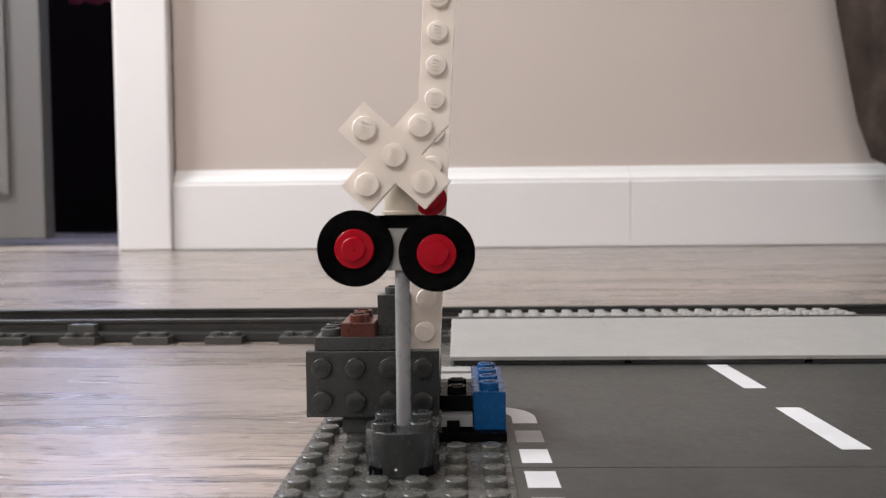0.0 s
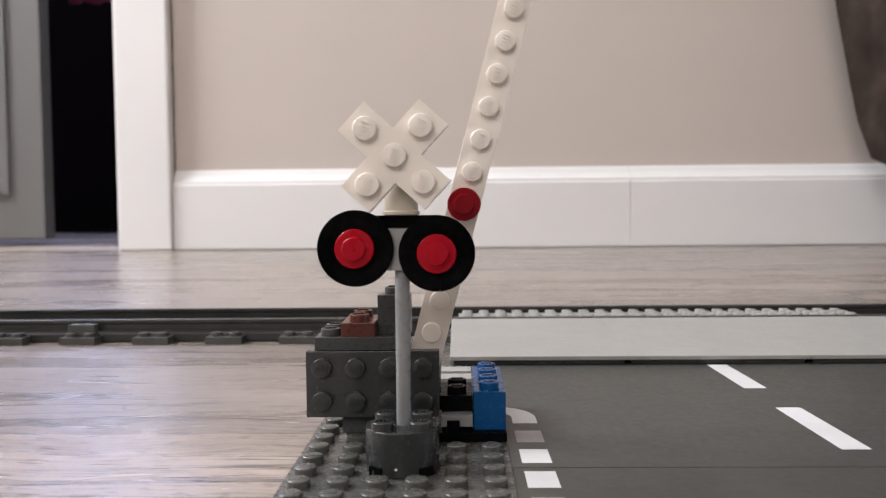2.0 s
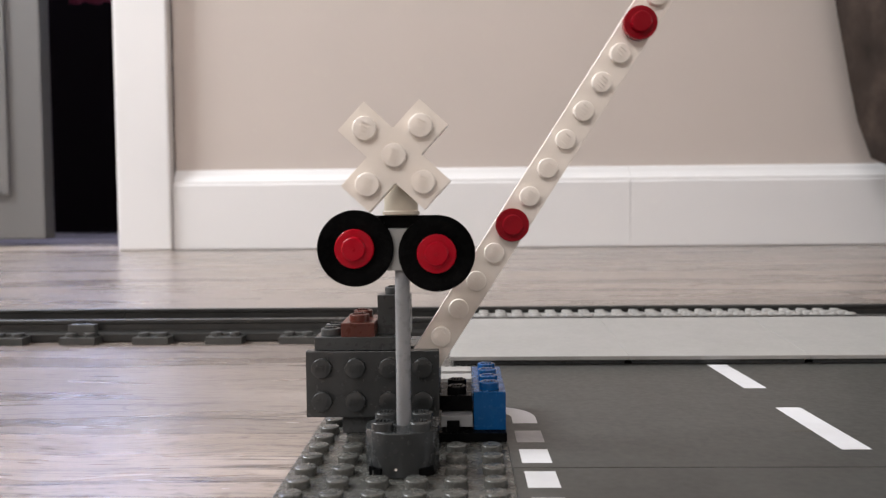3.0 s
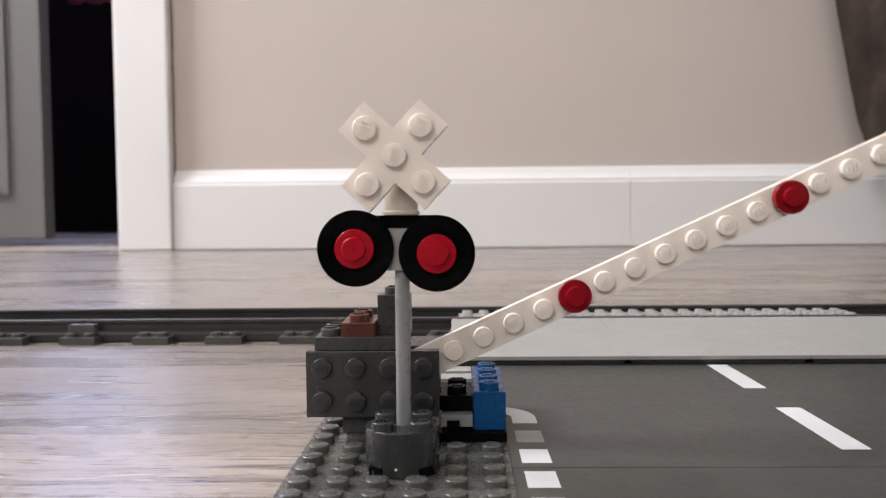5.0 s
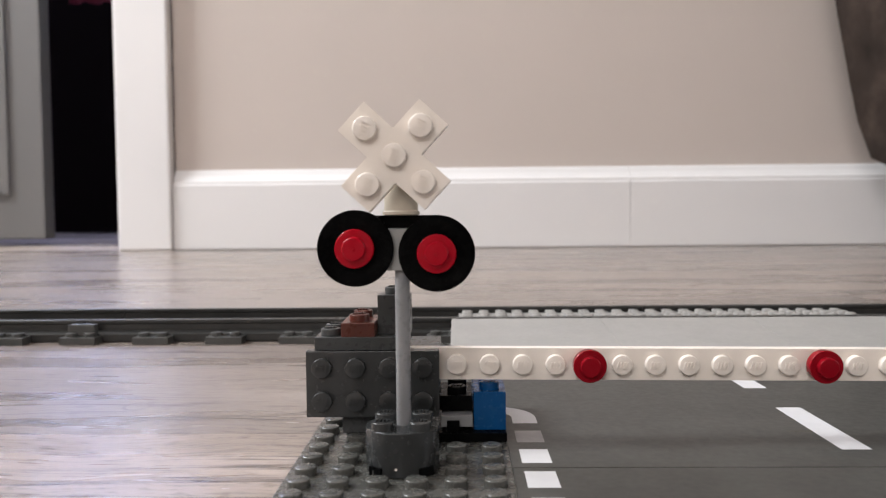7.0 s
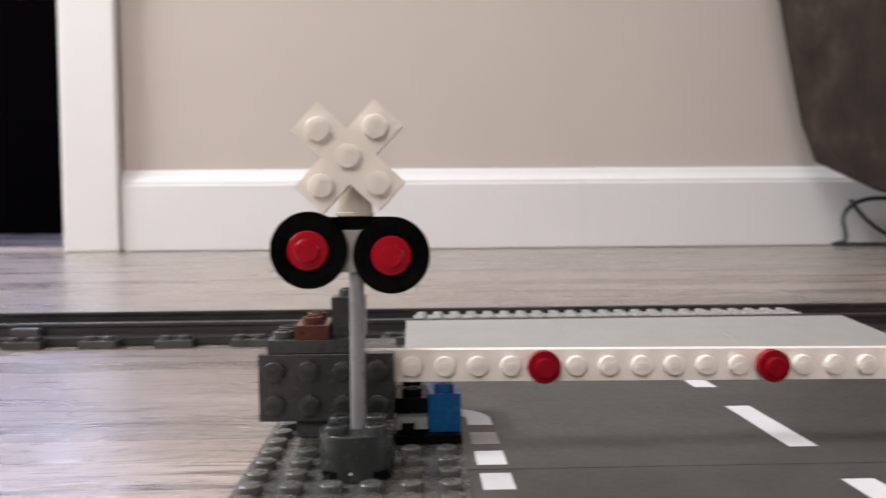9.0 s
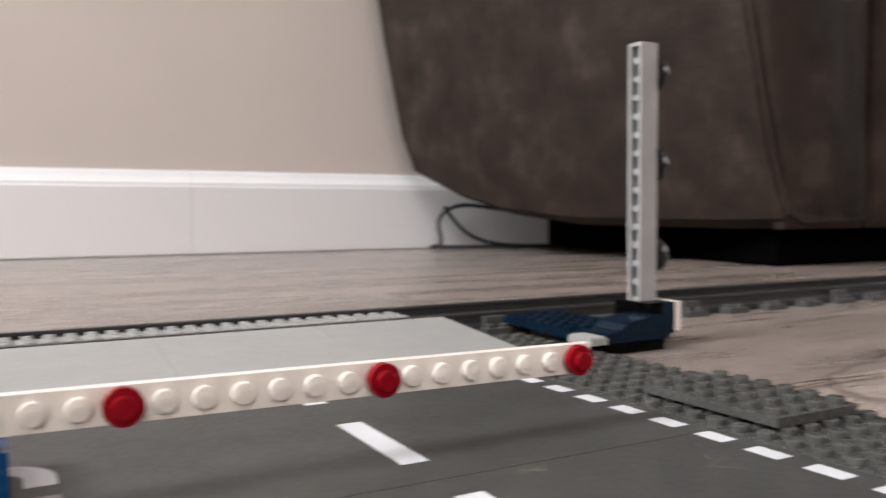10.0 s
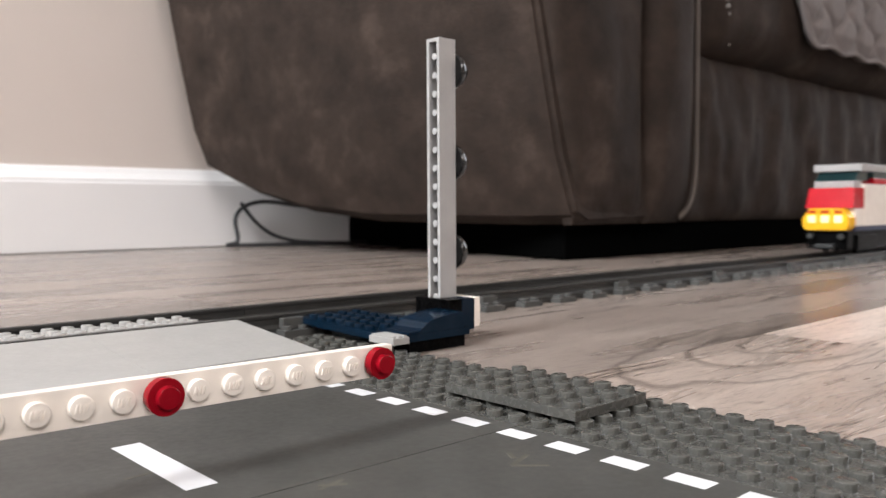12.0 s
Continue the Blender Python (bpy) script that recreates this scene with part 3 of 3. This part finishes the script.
# Rim notches are not cut: black blocks put their shade into colour.
for a in (-48, -132):
    part("notch", box_bm(-1.8, 1.8, -1.0, 1.0, TOP + 0.1, 3.6, 0.1), BLACK, base_ob, "black block for the shade of a rim notch").matrix_local = pose(7.3 * MM * math.cos(radians(a)), 7.3 * MM * math.sin(radians(a)), 0, 0, 0, a + 90)
pole = turned_bm([(1.55, 11), (1.6, 11.2), (1.6, 45.5), (1.5, 45.6)], 24)
bmesh.ops.transform(pole, matrix=Matrix.Translation((24.7, 0, 0)), verts=list(pole.verts))
part("pole", pole, LIGHT, signal, "light grey round bar", True)
brick("clip_block", 21.4, 27.6, -2.6, 3.4, 44.6, 53.4, PALE, signal, "pale grey clip")
brick("cross_bar", 17.5, 31.5, -1.8, 4.0, 53.5, 56.2, BLACK, signal, "black bar holding the lamps")
cone = turned_bm([(3.2, 56.2), (3.95, 56.4), (3.95, 57.0), (3.6, 57.2), (3.6, 58.0), (3.5, 62.0), (2.6, 64.5)], 32)
bmesh.ops.transform(cone, matrix=Matrix.Translation((24.7, -1.2, 0)), verts=list(cone.verts))
part("neck", cone, CREAM, signal, "cream neck under the cross", True)
for x, z in ((15.15, 49.35), (32.25, 48.2)):
    bm = turned_bm([(3.0, 0), (7.6, 0.6), (8.05, 1.3), (8.05, 2.0), (7.9, 2.25), (7.5, 2.3), (5.6, 1.9), (4.2, 1.8)], 56)
    bmesh.ops.transform(bm, matrix=pose(x, -1.9, z, 90, 0, 0), verts=list(bm.verts))
    lamp = part("lamp_disc", bm, BLACK, signal, "black round signal disc", True)
    bm = turned_bm([(4.05, 1.7), (4.1, 3.6), (3.95, 3.8), (2.55, 3.82), (2.45, 3.95), (2.45, 5.3), (2.25, 5.5), (0.35, 5.5), (0.3, 5.75)], 40)
    bmesh.ops.transform(bm, matrix=pose(x, -1.9, z, 90, 0, 0), verts=list(bm.verts))
    part("red_lens", bm, RED, lamp, "red round lens with a stud", True)
bm = bmesh.new()
w, r = 3.95, 11.95
outline = [(w, w), (r, w), (r, -w), (w, -w), (w, -r), (-w, -r), (-w, -w), (-r, -w), (-r, w), (-w, w), (-w, r), (w, r)]
lo = [bm.verts.new((x, y, 0)) for x, y in outline]
hi = [bm.verts.new((x, y, 3.2)) for x, y in outline]
for i in range(12):
    j = (i + 1) % 12
    bm.faces.new((lo[j], lo[i], hi[i], hi[j]))
bm.faces.new(hi)
bm.faces.new(lo[::-1])
bmesh.ops.recalc_face_normals(bm, faces=list(bm.faces))
bmesh.ops.bevel(bm, geom=list(bm.edges), offset=0.14, segments=2, affect="EDGES")
turn = pose(23.95, -5.2, 68.35, 90, 0, 0) @ pose(0, 0, 0, 0, 0, 47.3)
bmesh.ops.transform(bm, matrix=turn, verts=list(bm.verts))
sign = part("cross", bm, WHITE, signal, "white cross of studded plates")
for x, y in ((0, 0), (8, 0), (-8, 0), (0, 8), (0, -8)):
    bm = stud_bm(True, 32)
    bmesh.ops.transform(bm, matrix=turn @ pose(x, y, 3.2, 0, 0, 30), verts=list(bm.verts))
    part("stud", bm, WHITE, sign, "", True)

# ---- signal mast on the navy wedge ----
mast_base = empty("navy_base", "navy blue wedge plate and slope beside the crossing", "brick base")
wedge = bmesh.new()
pl = [(258.5, 179), (266, 186), (290, 180), (296, 150), (292, 103), (258.5, 103), (255.2, 104), (255.2, 114), (252.6, 118)]
lo = [wedge.verts.new((x, y, 4.9)) for x, y in pl]
hi = [wedge.verts.new((x, y, 8.0)) for x, y in pl]
for i in range(len(pl)):
    j = (i + 1) % len(pl)
    wedge.faces.new((lo[i], lo[j], hi[j], hi[i]))
wedge.faces.new(hi)
wedge.faces.new(lo[::-1])
bmesh.ops.recalc_face_normals(wedge, faces=list(wedge.faces))
bmesh.ops.bevel(wedge, geom=list(wedge.edges), offset=0.2, segments=2, affect="EDGES")
part("wedge_plate", wedge, NAVY, mast_base, "navy studded wedge plate")
studs_on("stud", [(x + (y - 126) * 0.1, y, 8.0) for x in (257, 265, 273, 281) for y in (126, 134, 142, 150, 158, 166, 174)], NAVY, mast_base, mark=False)
# Feet are black for the lower plate and for the recess's shade.
brick("foot", 260, 290.5, 104.6, 119, 0.1, 4.8, BLACK, mast_base, "black foot, plate and recess shade under the wedge")
brick("foot", 254.8, 259.8, 116, 150, TOP + 1.8, 4.8, BLACK, mast_base, "black foot, plate and recess shade under the wedge")
prof = [(258.6, 8.05), (288.6, 8.05), (288.6, 14.6)] + [(288.6 - 22 * math.sin(a), 9.0 + 5.6 * math.cos(a) ** 0.8) for a in [math.pi / 2 * i / 10 for i in range(1, 10)]] + [(264, 8.9), (258.6, 8.7)]
bm = bmesh.new()
ends = [[bm.verts.new((x, y, z)) for x, z in prof] for y in (103.2, 120)]
for i in range(len(prof)):
    j = (i + 1) % len(prof)
    bm.faces.new((ends[0][i], ends[0][j], ends[1][j], ends[1][i]))
bm.faces.new(ends[0][::-1])
bm.faces.new(ends[1])
bmesh.ops.recalc_face_normals(bm, faces=list(bm.faces))
part("slope", bm, NAVY, mast_base, "curved navy slope", True)
brick("block", 288.7, 296, 112, 134, 4.9, 18.6, BLACK, mast_base, "black block under the mast")
brick("block", 296.2, 303.5, 112, 134, 4.9, 18.6, NAVY, mast_base, "dark navy block under the mast")
brick("side_tile", 303.6, 307, 112, 128, 6.0, 18.8, WHITE, mast_base, "white tile on its side")
grille = part("grille_tile", box_bm(247, 255, 98.5, 113.5, 5.6, 8.2, 0.15), PALE, mast_base, "white grille tile")
for i in range(3):
    part("grille_bar", box_bm(247.6 + 2.6 * i, 249.0 + 2.6 * i, 99.2, 112.8, 8.2, 8.9, 0.1), PALE, grille)

mast = empty("signal_mast", "tall light grey signal mast with three black domes", "signal mast")
mx, my, mz0, mz1 = 290.9, 120.2, 18.7, 130.7
part("side_wall", box_bm(mx, mx + 8.1, my, my + 1.5, mz0, mz1, 0.12), MAST, mast)
part("side_wall", box_bm(mx, mx + 8.1, my + 6.5, my + 8, mz0, mz1, 0.12), MAST, mast)
part("back_wall", box_bm(mx + 8.12, mx + 9.6, my, my + 8, mz0, mz1, 0.12), MAST, mast)
part("end_wall", box_bm(mx, mx + 8.1, my + 1.52, my + 6.48, mz1 - 1.5, mz1, 0.05), MAST, mast)
for k in range(14):
    bm = turned_bm([(1.5, 0), (1.5, 7.2), (1.4, 7.3)], 18)
    bmesh.ops.transform(bm, matrix=pose(mx + 8.1, my + 4, mz1 - 8 * (k + 1) + 0.2, 0, -90, 0), verts=list(bm.verts))
    part("inner_peg", bm, MAST, mast, "", True)
for z in (117.6, 77.8, 38.6):
    prof = [(2.4, 0), (7.4, 0.4), (7.9, 1.0)] + [(7.9 * math.cos(a), 1.0 + 6.8 * math.sin(a)) for a in [math.pi / 2 * i / 9 for i in range(1, 9)]] + [(0.3, 7.8)]
    bm = turned_bm(prof, 40)
    bmesh.ops.transform(bm, matrix=pose(mx + 9.6, my + 4, z, 0, 90, 0), verts=list(bm.verts))
    part("dome", bm, DOME, mast, "glossy black dome lamp", True)

# ---- recliner sofa ----
sofa = empty("sofa", "dark brown suede recliner sofa standing against the wall", "sofa")


def cushion(name, corners_lo, corners_hi, bevel, material, parent, label="", seg=6):
    """A padded block between two four-cornered rings."""
    bm = bmesh.new()
    lo = [bm.verts.new(c) for c in corners_lo]
    hi = [bm.verts.new(c) for c in corners_hi]
    for i in range(4):
        j = (i + 1) % 4
        bm.faces.new((lo[i], lo[j], hi[j], hi[i]))
    bm.faces.new(lo[::-1])
    bm.faces.new(hi)
    bmesh.ops.recalc_face_normals(bm, faces=list(bm.faces))
    bmesh.ops.bevel(bm, geom=list(bm.edges), offset=bevel, segments=seg, affect="EDGES", profile=0.55)
    return part(name, bm, material, parent, label, True)



def sofa_arm():
    """The broad arm, lofted from front to back: its underside rises towards the wall, its outer face leans out."""
    stations = [(0, 396, 41), (0.12, 470, 40), (0.45, 679, 43), (0.64, 800, 56), (0.83, 909, 82), (1.0, 1001, 116)]
    bm = bmesh.new()
    rings = []
    for s, y, zb in stations:
        x_lo = 714 - 0.166 * (y - 396) + 12 * (1 - s) ** 2
        x_hi = 640 - 108 * s
        ring = [(905, zb + 4), (x_lo + 30, zb)]
        for k in range(11):
            f = k / 10
            bulge = 10 * math.sin(math.pi * f) + (9 if k == 0 else 0) * -1
            ring.append((x_lo + (x_hi - x_lo) * f - bulge, zb + 10 + (640 - zb - 10) * f))
        ring += [(x_hi + 60, 660), (905, 660)]
        lean = 32 * (1 - s) ** 3
        rings.append([bm.verts.new((x, y + lean * max(0, z - 41) / 600, z)) for x, z in ring])
    for a, b in zip(rings, rings[1:]):
        for i in range(len(a)):
            j = (i + 1) % len(a)
            bm.faces.new((a[i], a[j], b[j], b[i]))
    front = bm.faces.new(rings[0][::-1])
    bm.faces.new(rings[-1])
    bmesh.ops.recalc_face_normals(bm, faces=list(bm.faces))
    bmesh.ops.bevel(bm, geom=list(front.edges), offset=5, segments=3, affect="EDGES")
    return part("arm", bm, SUEDE, sofa, "broad padded arm", True)


sofa_arm()


def padded_panel(name, x0, x1, y0, z0, z1, bulge, folds, label, nu=36, nv=36, edge=3.0, depth=70):
    """An upholstered panel that faces -y: x0 and x1 are functions of the height, its middle swells out by bulge, and folds ripple it."""
    bm = bmesh.new()
    cols = []
    for i in range(nu + 1):
        u = 0.5 - 0.5 * math.cos(math.pi * i / nu)
        col = []
        for j in range(nv + 1):
            v = 0.5 - 0.5 * math.cos(math.pi * j / nv)
            z = z0 + (z1 - z0) * v
            x = x0(z) + (x1(z) - x0(z)) * u
            swell = max(0.0, 1 - abs(2 * u - 1) ** (edge * max(1.0, (x1(z) - x0(z)) / 150))) ** 0.6 * max(0.0, 1 - abs(2 * v - 1) ** (edge * 2)) ** 0.6
            ripple = folds * swell * (noise.noise(Vector((x * 0.016, z * 0.005, 3.1))) + 0.5 * noise.noise(Vector((x * 0.04, z * 0.018, 7.7))))
            col.append(bm.verts.new((x, y0 - bulge * swell + ripple, z)))
        cols.append(col)
    for i in range(nu):
        for j in range(nv):
            bm.faces.new((cols[i][j], cols[i + 1][j], cols[i + 1][j + 1], cols[i][j + 1]))
    rim = [c[0] for c in cols] + cols[-1][1:] + [c[-1] for c in cols[-2::-1]] + cols[0][-2:0:-1]
    back = [bm.verts.new((v.co.x, y0 + depth, v.co.z)) for v in rim]
    for i in range(len(rim)):
        j = (i + 1) % len(rim)
        bm.faces.new((rim[j], rim[i], back[i], back[j]))
    bm.faces.new(back)
    bmesh.ops.recalc_face_normals(bm, faces=list(bm.faces))
    return part(name, bm, SUEDE, sofa, label, True)


def rounded_in(z):
    """The strip's outer edge, drawn in towards its foot."""
    return 958 - 24 * max(0.0, (84 - z) / 44) ** 2


padded_panel("arm_front", lambda z: 739 - 0.19 * (z - 41), lambda z: 861, 404, 40, 640, 17, 5, "padded front of the arm", edge=4, depth=12)
padded_panel("front_strip", lambda z: 863, rounded_in, 400, 40, 640, 22, 4, "narrow rounded front strip", edge=2.4)
padded_panel("seat_base", lambda z: 964, lambda z: 2700, 424, 40, 262, 16, 11, "creased front panel of the seat", nu=160)
padded_panel("seat_cushion", lambda z: 984, lambda z: 2700, 420, 252, 480, 52, 6, "padded seat cushion", nu=120, edge=2.2)
cushion("seat_block", [(963, 480, 46), (2700, 490, 46), (2700, 1000, 46), (963, 1000, 46)], [(963, 480, 470), (2700, 490, 470), (2700, 1000, 470), (963, 1000, 470)], 10, SUEDE, sofa, "body of the seat", 2)
cushion("backrest", [(560, 1005, 470), (2700, 1005, 470), (2700, 1050, 470), (560, 1050, 470)], [(560, 1000, 980), (2700, 1000, 980), (2700, 1050, 980), (560, 1050, 980)], 20, SUEDE, sofa)
tube("piping", [(960, 388, 640), (960, 388, 300), (960, 388, 160), (960, 388, 100), (956, 389, 72), (946, 391, 54), (934, 396, 46)], 3.6, PIPING, sofa, "pale piping cord")
for i in range(20):
    sy = 390 - 5 * math.sin(i / 19 * math.pi / 2) - 12 * min(1.0, i / 5)
    sx = 1014 + 1.8 * (sy - 374)
    part("stitch", box_bm(sx, sx + 2, sy, 392, 266 + 8.6 * i, 270.5 + 8.6 * i, 0.6), STITCH, sofa)
# Added black block fills the gap with the sofa's under-shade and carries it.
cushion("shade_block", [(760, 432, 0), (2650, 404, 0), (2650, 1000, 0), (880, 1000, 0)], [(760, 432, 60), (2650, 404, 60), (2650, 1000, 60), (880, 1000, 60)], 3, UNDERSHADE, sofa, "added black block for the shade under the sofa", 1)
for a, b in (((1150, 520, 4), (1260, 520, 58)), ((1180, 500, 8), (1300, 505, 14)), ((1240, 500, 10), (1330, 500, 52)), ((1230, 510, 36), (1420, 510, 36))):
    tube("recliner_bar", [a, tuple((p + q) / 2 for p, q in zip(a, b)), b], 5, METAL, sofa, "dark steel recliner link")

# quilted throw hanging over the seat edge
bm = bmesh.new()
nu, nv = 150, 70
grid = []
for i in range(nu + 1):
    col = []
    for j in range(nv + 1):
        u, v = i / nu, j / nv
        x = 1165 + 560 * u
        low = 287 + 70 * max(0.0, 1 - u * 11) ** 2 + 3 * math.sin(u * 40)
        z = low + (500 - low) * v
        d = abs(((x + z) / 78) % 1 - 0.5) * abs(((x - z) / 78) % 1 - 0.5) * 4
        y = 360 - 10.0 * min(1.0, d * 4) ** 0.5 * min(1.0, v * 9) * min(1.0, u * 30) - 3 * math.sin(u * 26) * (1 - v)
        col.append(bm.verts.new((x, y, z)))
    grid.append(col)
for i in range(nu):
    for j in range(nv):
        bm.faces.new((grid[i][j], grid[i + 1][j], grid[i + 1][j + 1], grid[i][j + 1]))
throw = tagged(part("quilted_throw", bm, QUILT, None, "", True), "grey quilted throw hanging over the sofa seat", "blanket")
sol = throw.modifiers.new("thick", "SOLIDIFY")
sol.thickness = 0.006

edge_line = [(1165 + 560 * i / 40, 356, 287 + 70 * max(0.0, 1 - i / 40 * 11) ** 2 + 3 * math.sin(i)) for i in range(41)]
tube("binding", edge_line, 3.6, QUILT, throw, "bound edge")

# cable loops by the baseboard
cable = empty("black_cable", "loops of black cable on the floor under the sofa", "cable")
tube("cord", [(672, 1030, 5), (690, 1020, 4), (676, 1035, 40), (700, 1040, 66), (740, 1035, 76), (790, 1010, 62), (850, 960, 60), (930, 900, 50)], 3.2, CABLE, cable)
tube("cord", [(690, 1025, 70), (712, 1015, 30), (750, 1000, 6), (820, 960, 4), (900, 920, 4), (980, 880, 10)], 3.2, CABLE, cable)
tube("cord", [(668, 1035, 3.5), (700, 1012, 3.5), (760, 990, 3.5), (860, 930, 3.5), (950, 900, 3.5)], 3.2, CABLE, cable)

# ---- train: its own space has the bumper front at x = 0, the track's middle at y = 0, the floor at z = 0 ----
train = empty("toy_train", "red, white and blue toy locomotive with yellow lit bumper", "toy train", at=(3100, TY, -2.8))
body = part("chassis", box_bm(6, 300, -20, 20, 18, 36, 0.6), BLACK, train, "black underframe")
part("blue_sill", box_bm(14, 300, -24, 24, 36.2, 41, 0.3), SILL, train, "dark blue sill")
prof = [(-24.5, 41), (-21, 37), (21, 37), (24.5, 41), (24.5, 50), (17, 59.1), (-17, 59.1), (-24.5, 50)]
bm = bmesh.new()
ends = [[bm.verts.new((x, y * k, z)) for y, z in prof] for x, k in ((0, 0.93), (14, 1.0))]
for i in range(8):
    j = (i + 1) % 8
    bm.faces.new((ends[0][i], ends[0][j], ends[1][j], ends[1][i]))
bm.faces.new(ends[0])
bm.faces.new(ends[1][::-1])
bmesh.ops.recalc_face_normals(bm, faces=list(bm.faces))
bmesh.ops.bevel(bm, geom=list(bm.edges), offset=0.5, segments=2, affect="EDGES")
part("bumper", bm, YELLOW, train, "yellow bumper")
for y in (-13, 0, 13):
    part("headlamp", box_bm(-1.6, 0, y - 3.9, y + 3.9, 44.5, 52, 0.8), HEADLAMP, train, "glowing headlamp")
    part("lamp_slot", box_bm(-0.9, 0, y - 4, y + 4, 54.5, 57, 0.2), RED, train)
bm = box_bm(9, 36, -24, 24, 59.2, 80, 0.4)
for v in bm.verts:
    if v.co.x < 15 and v.co.z > 74:
        v.co.x += 5
        v.co.y *= 0.93
part("nose", bm, TRAIN_RED, train, "red nose")
part("screen_sill", box_bm(20, 40, -20, 20, 80.2, 87, 0.6), MAST, train, "pale grey sill below the windscreen")
bm = box_bm(32, 62, -20, 20, 87.2, 97, 0.4)
for v in bm.verts:
    if v.co.x < 45 and v.co.z < 92:
        v.co.x -= 8
part("windscreen", bm, TEAL, train, "smoked teal windscreen")
part("roof", box_bm(28, 300, -24, 24, 97.2, 104.5, 0.8), MAST, train, "pale grey roof")
part("side_body", box_bm(36.2, 300, -24, 24, 41.2, 84, 0.4), WHITE, train, "white body side")
part("lower_side", box_bm(14.2, 36, -23.6, 23.6, 41.2, 59, 0.4), WHITE, train, "white side behind the bumper")
part("window_band", box_bm(62.2, 300, -23, 23, 90.2, 97, 0.4), TEAL, train, "smoked window band")
part("red_band", box_bm(62, 300, -24, 24, 84.2, 90, 0.4), TRAIN_RED, train, "red band under the roof")
for x in (40, 66, 220, 260):
    for s in (-1, 1):
        bm = turned_bm([(3, 0), (7.6, 0.3), (7.6, 2.6), (8.6, 2.9), (8.6, 4.0), (3, 4.2)], 28)
        bmesh.ops.transform(bm, matrix=pose(x, s * 18, 21.2, 90 if s > 0 else -90, 0, 0), verts=list(bm.verts))
        part("wheel", bm, BLACK, train, "", True)
part("bogie", box_bm(26, 80, -22.5, 22.5, 16, 32, 1), BLACK, train)
part("bogie", box_bm(206, 274, -22.5, 22.5, 16, 32, 1), BLACK, train)
part("coupling", box_bm(-3, 8, -9, 9, 19, 23, 0.6), MID, train, "grey front coupling")
for y in (-15, 15):
    bm = turned_bm([(3, 0), (3, 3), (2.6, 3.3)], 20)
    bmesh.ops.transform(bm, matrix=pose(3, y, 31, 0, -90, 0), verts=list(bm.verts))
    part("buffer", bm, MID, train, "", True)


# ---- what moves ----
def motions():
    def at_arm(t, deg):
        return (t, pose(28 * MM, 23.1 * MM, 19.9 * MM, 0, -deg, 0))

    walk(arm, [at_arm(t, a) for t, a in (
        (0.0, 87.0), (0.9, 87.0), (1.2, 86.2), (1.5, 84.4), (2.0, 75.3), (2.5, 66.2), (2.8, 60.8), (3.2, 54.0), (4.0, 41.0), (4.8, 27.7),
        (5.2, 20.9), (5.5, 15.4), (6.0, 8.0), (6.5, 1.6), (6.8, -0.3), (7.2, -0.5), (12.0, -0.5))])
    walk(train, [(t, pose(x, TY * MM, -2.8 * MM)) for t, x in (
        (0.0, 3.10), (7.0, 3.10), (8.5, 2.80), (9.5, 2.28), (10.5, 1.72), (11.0, 1.446), (11.6, 1.118), (11.8, 1.006), (12.0, 0.897))])


motions()
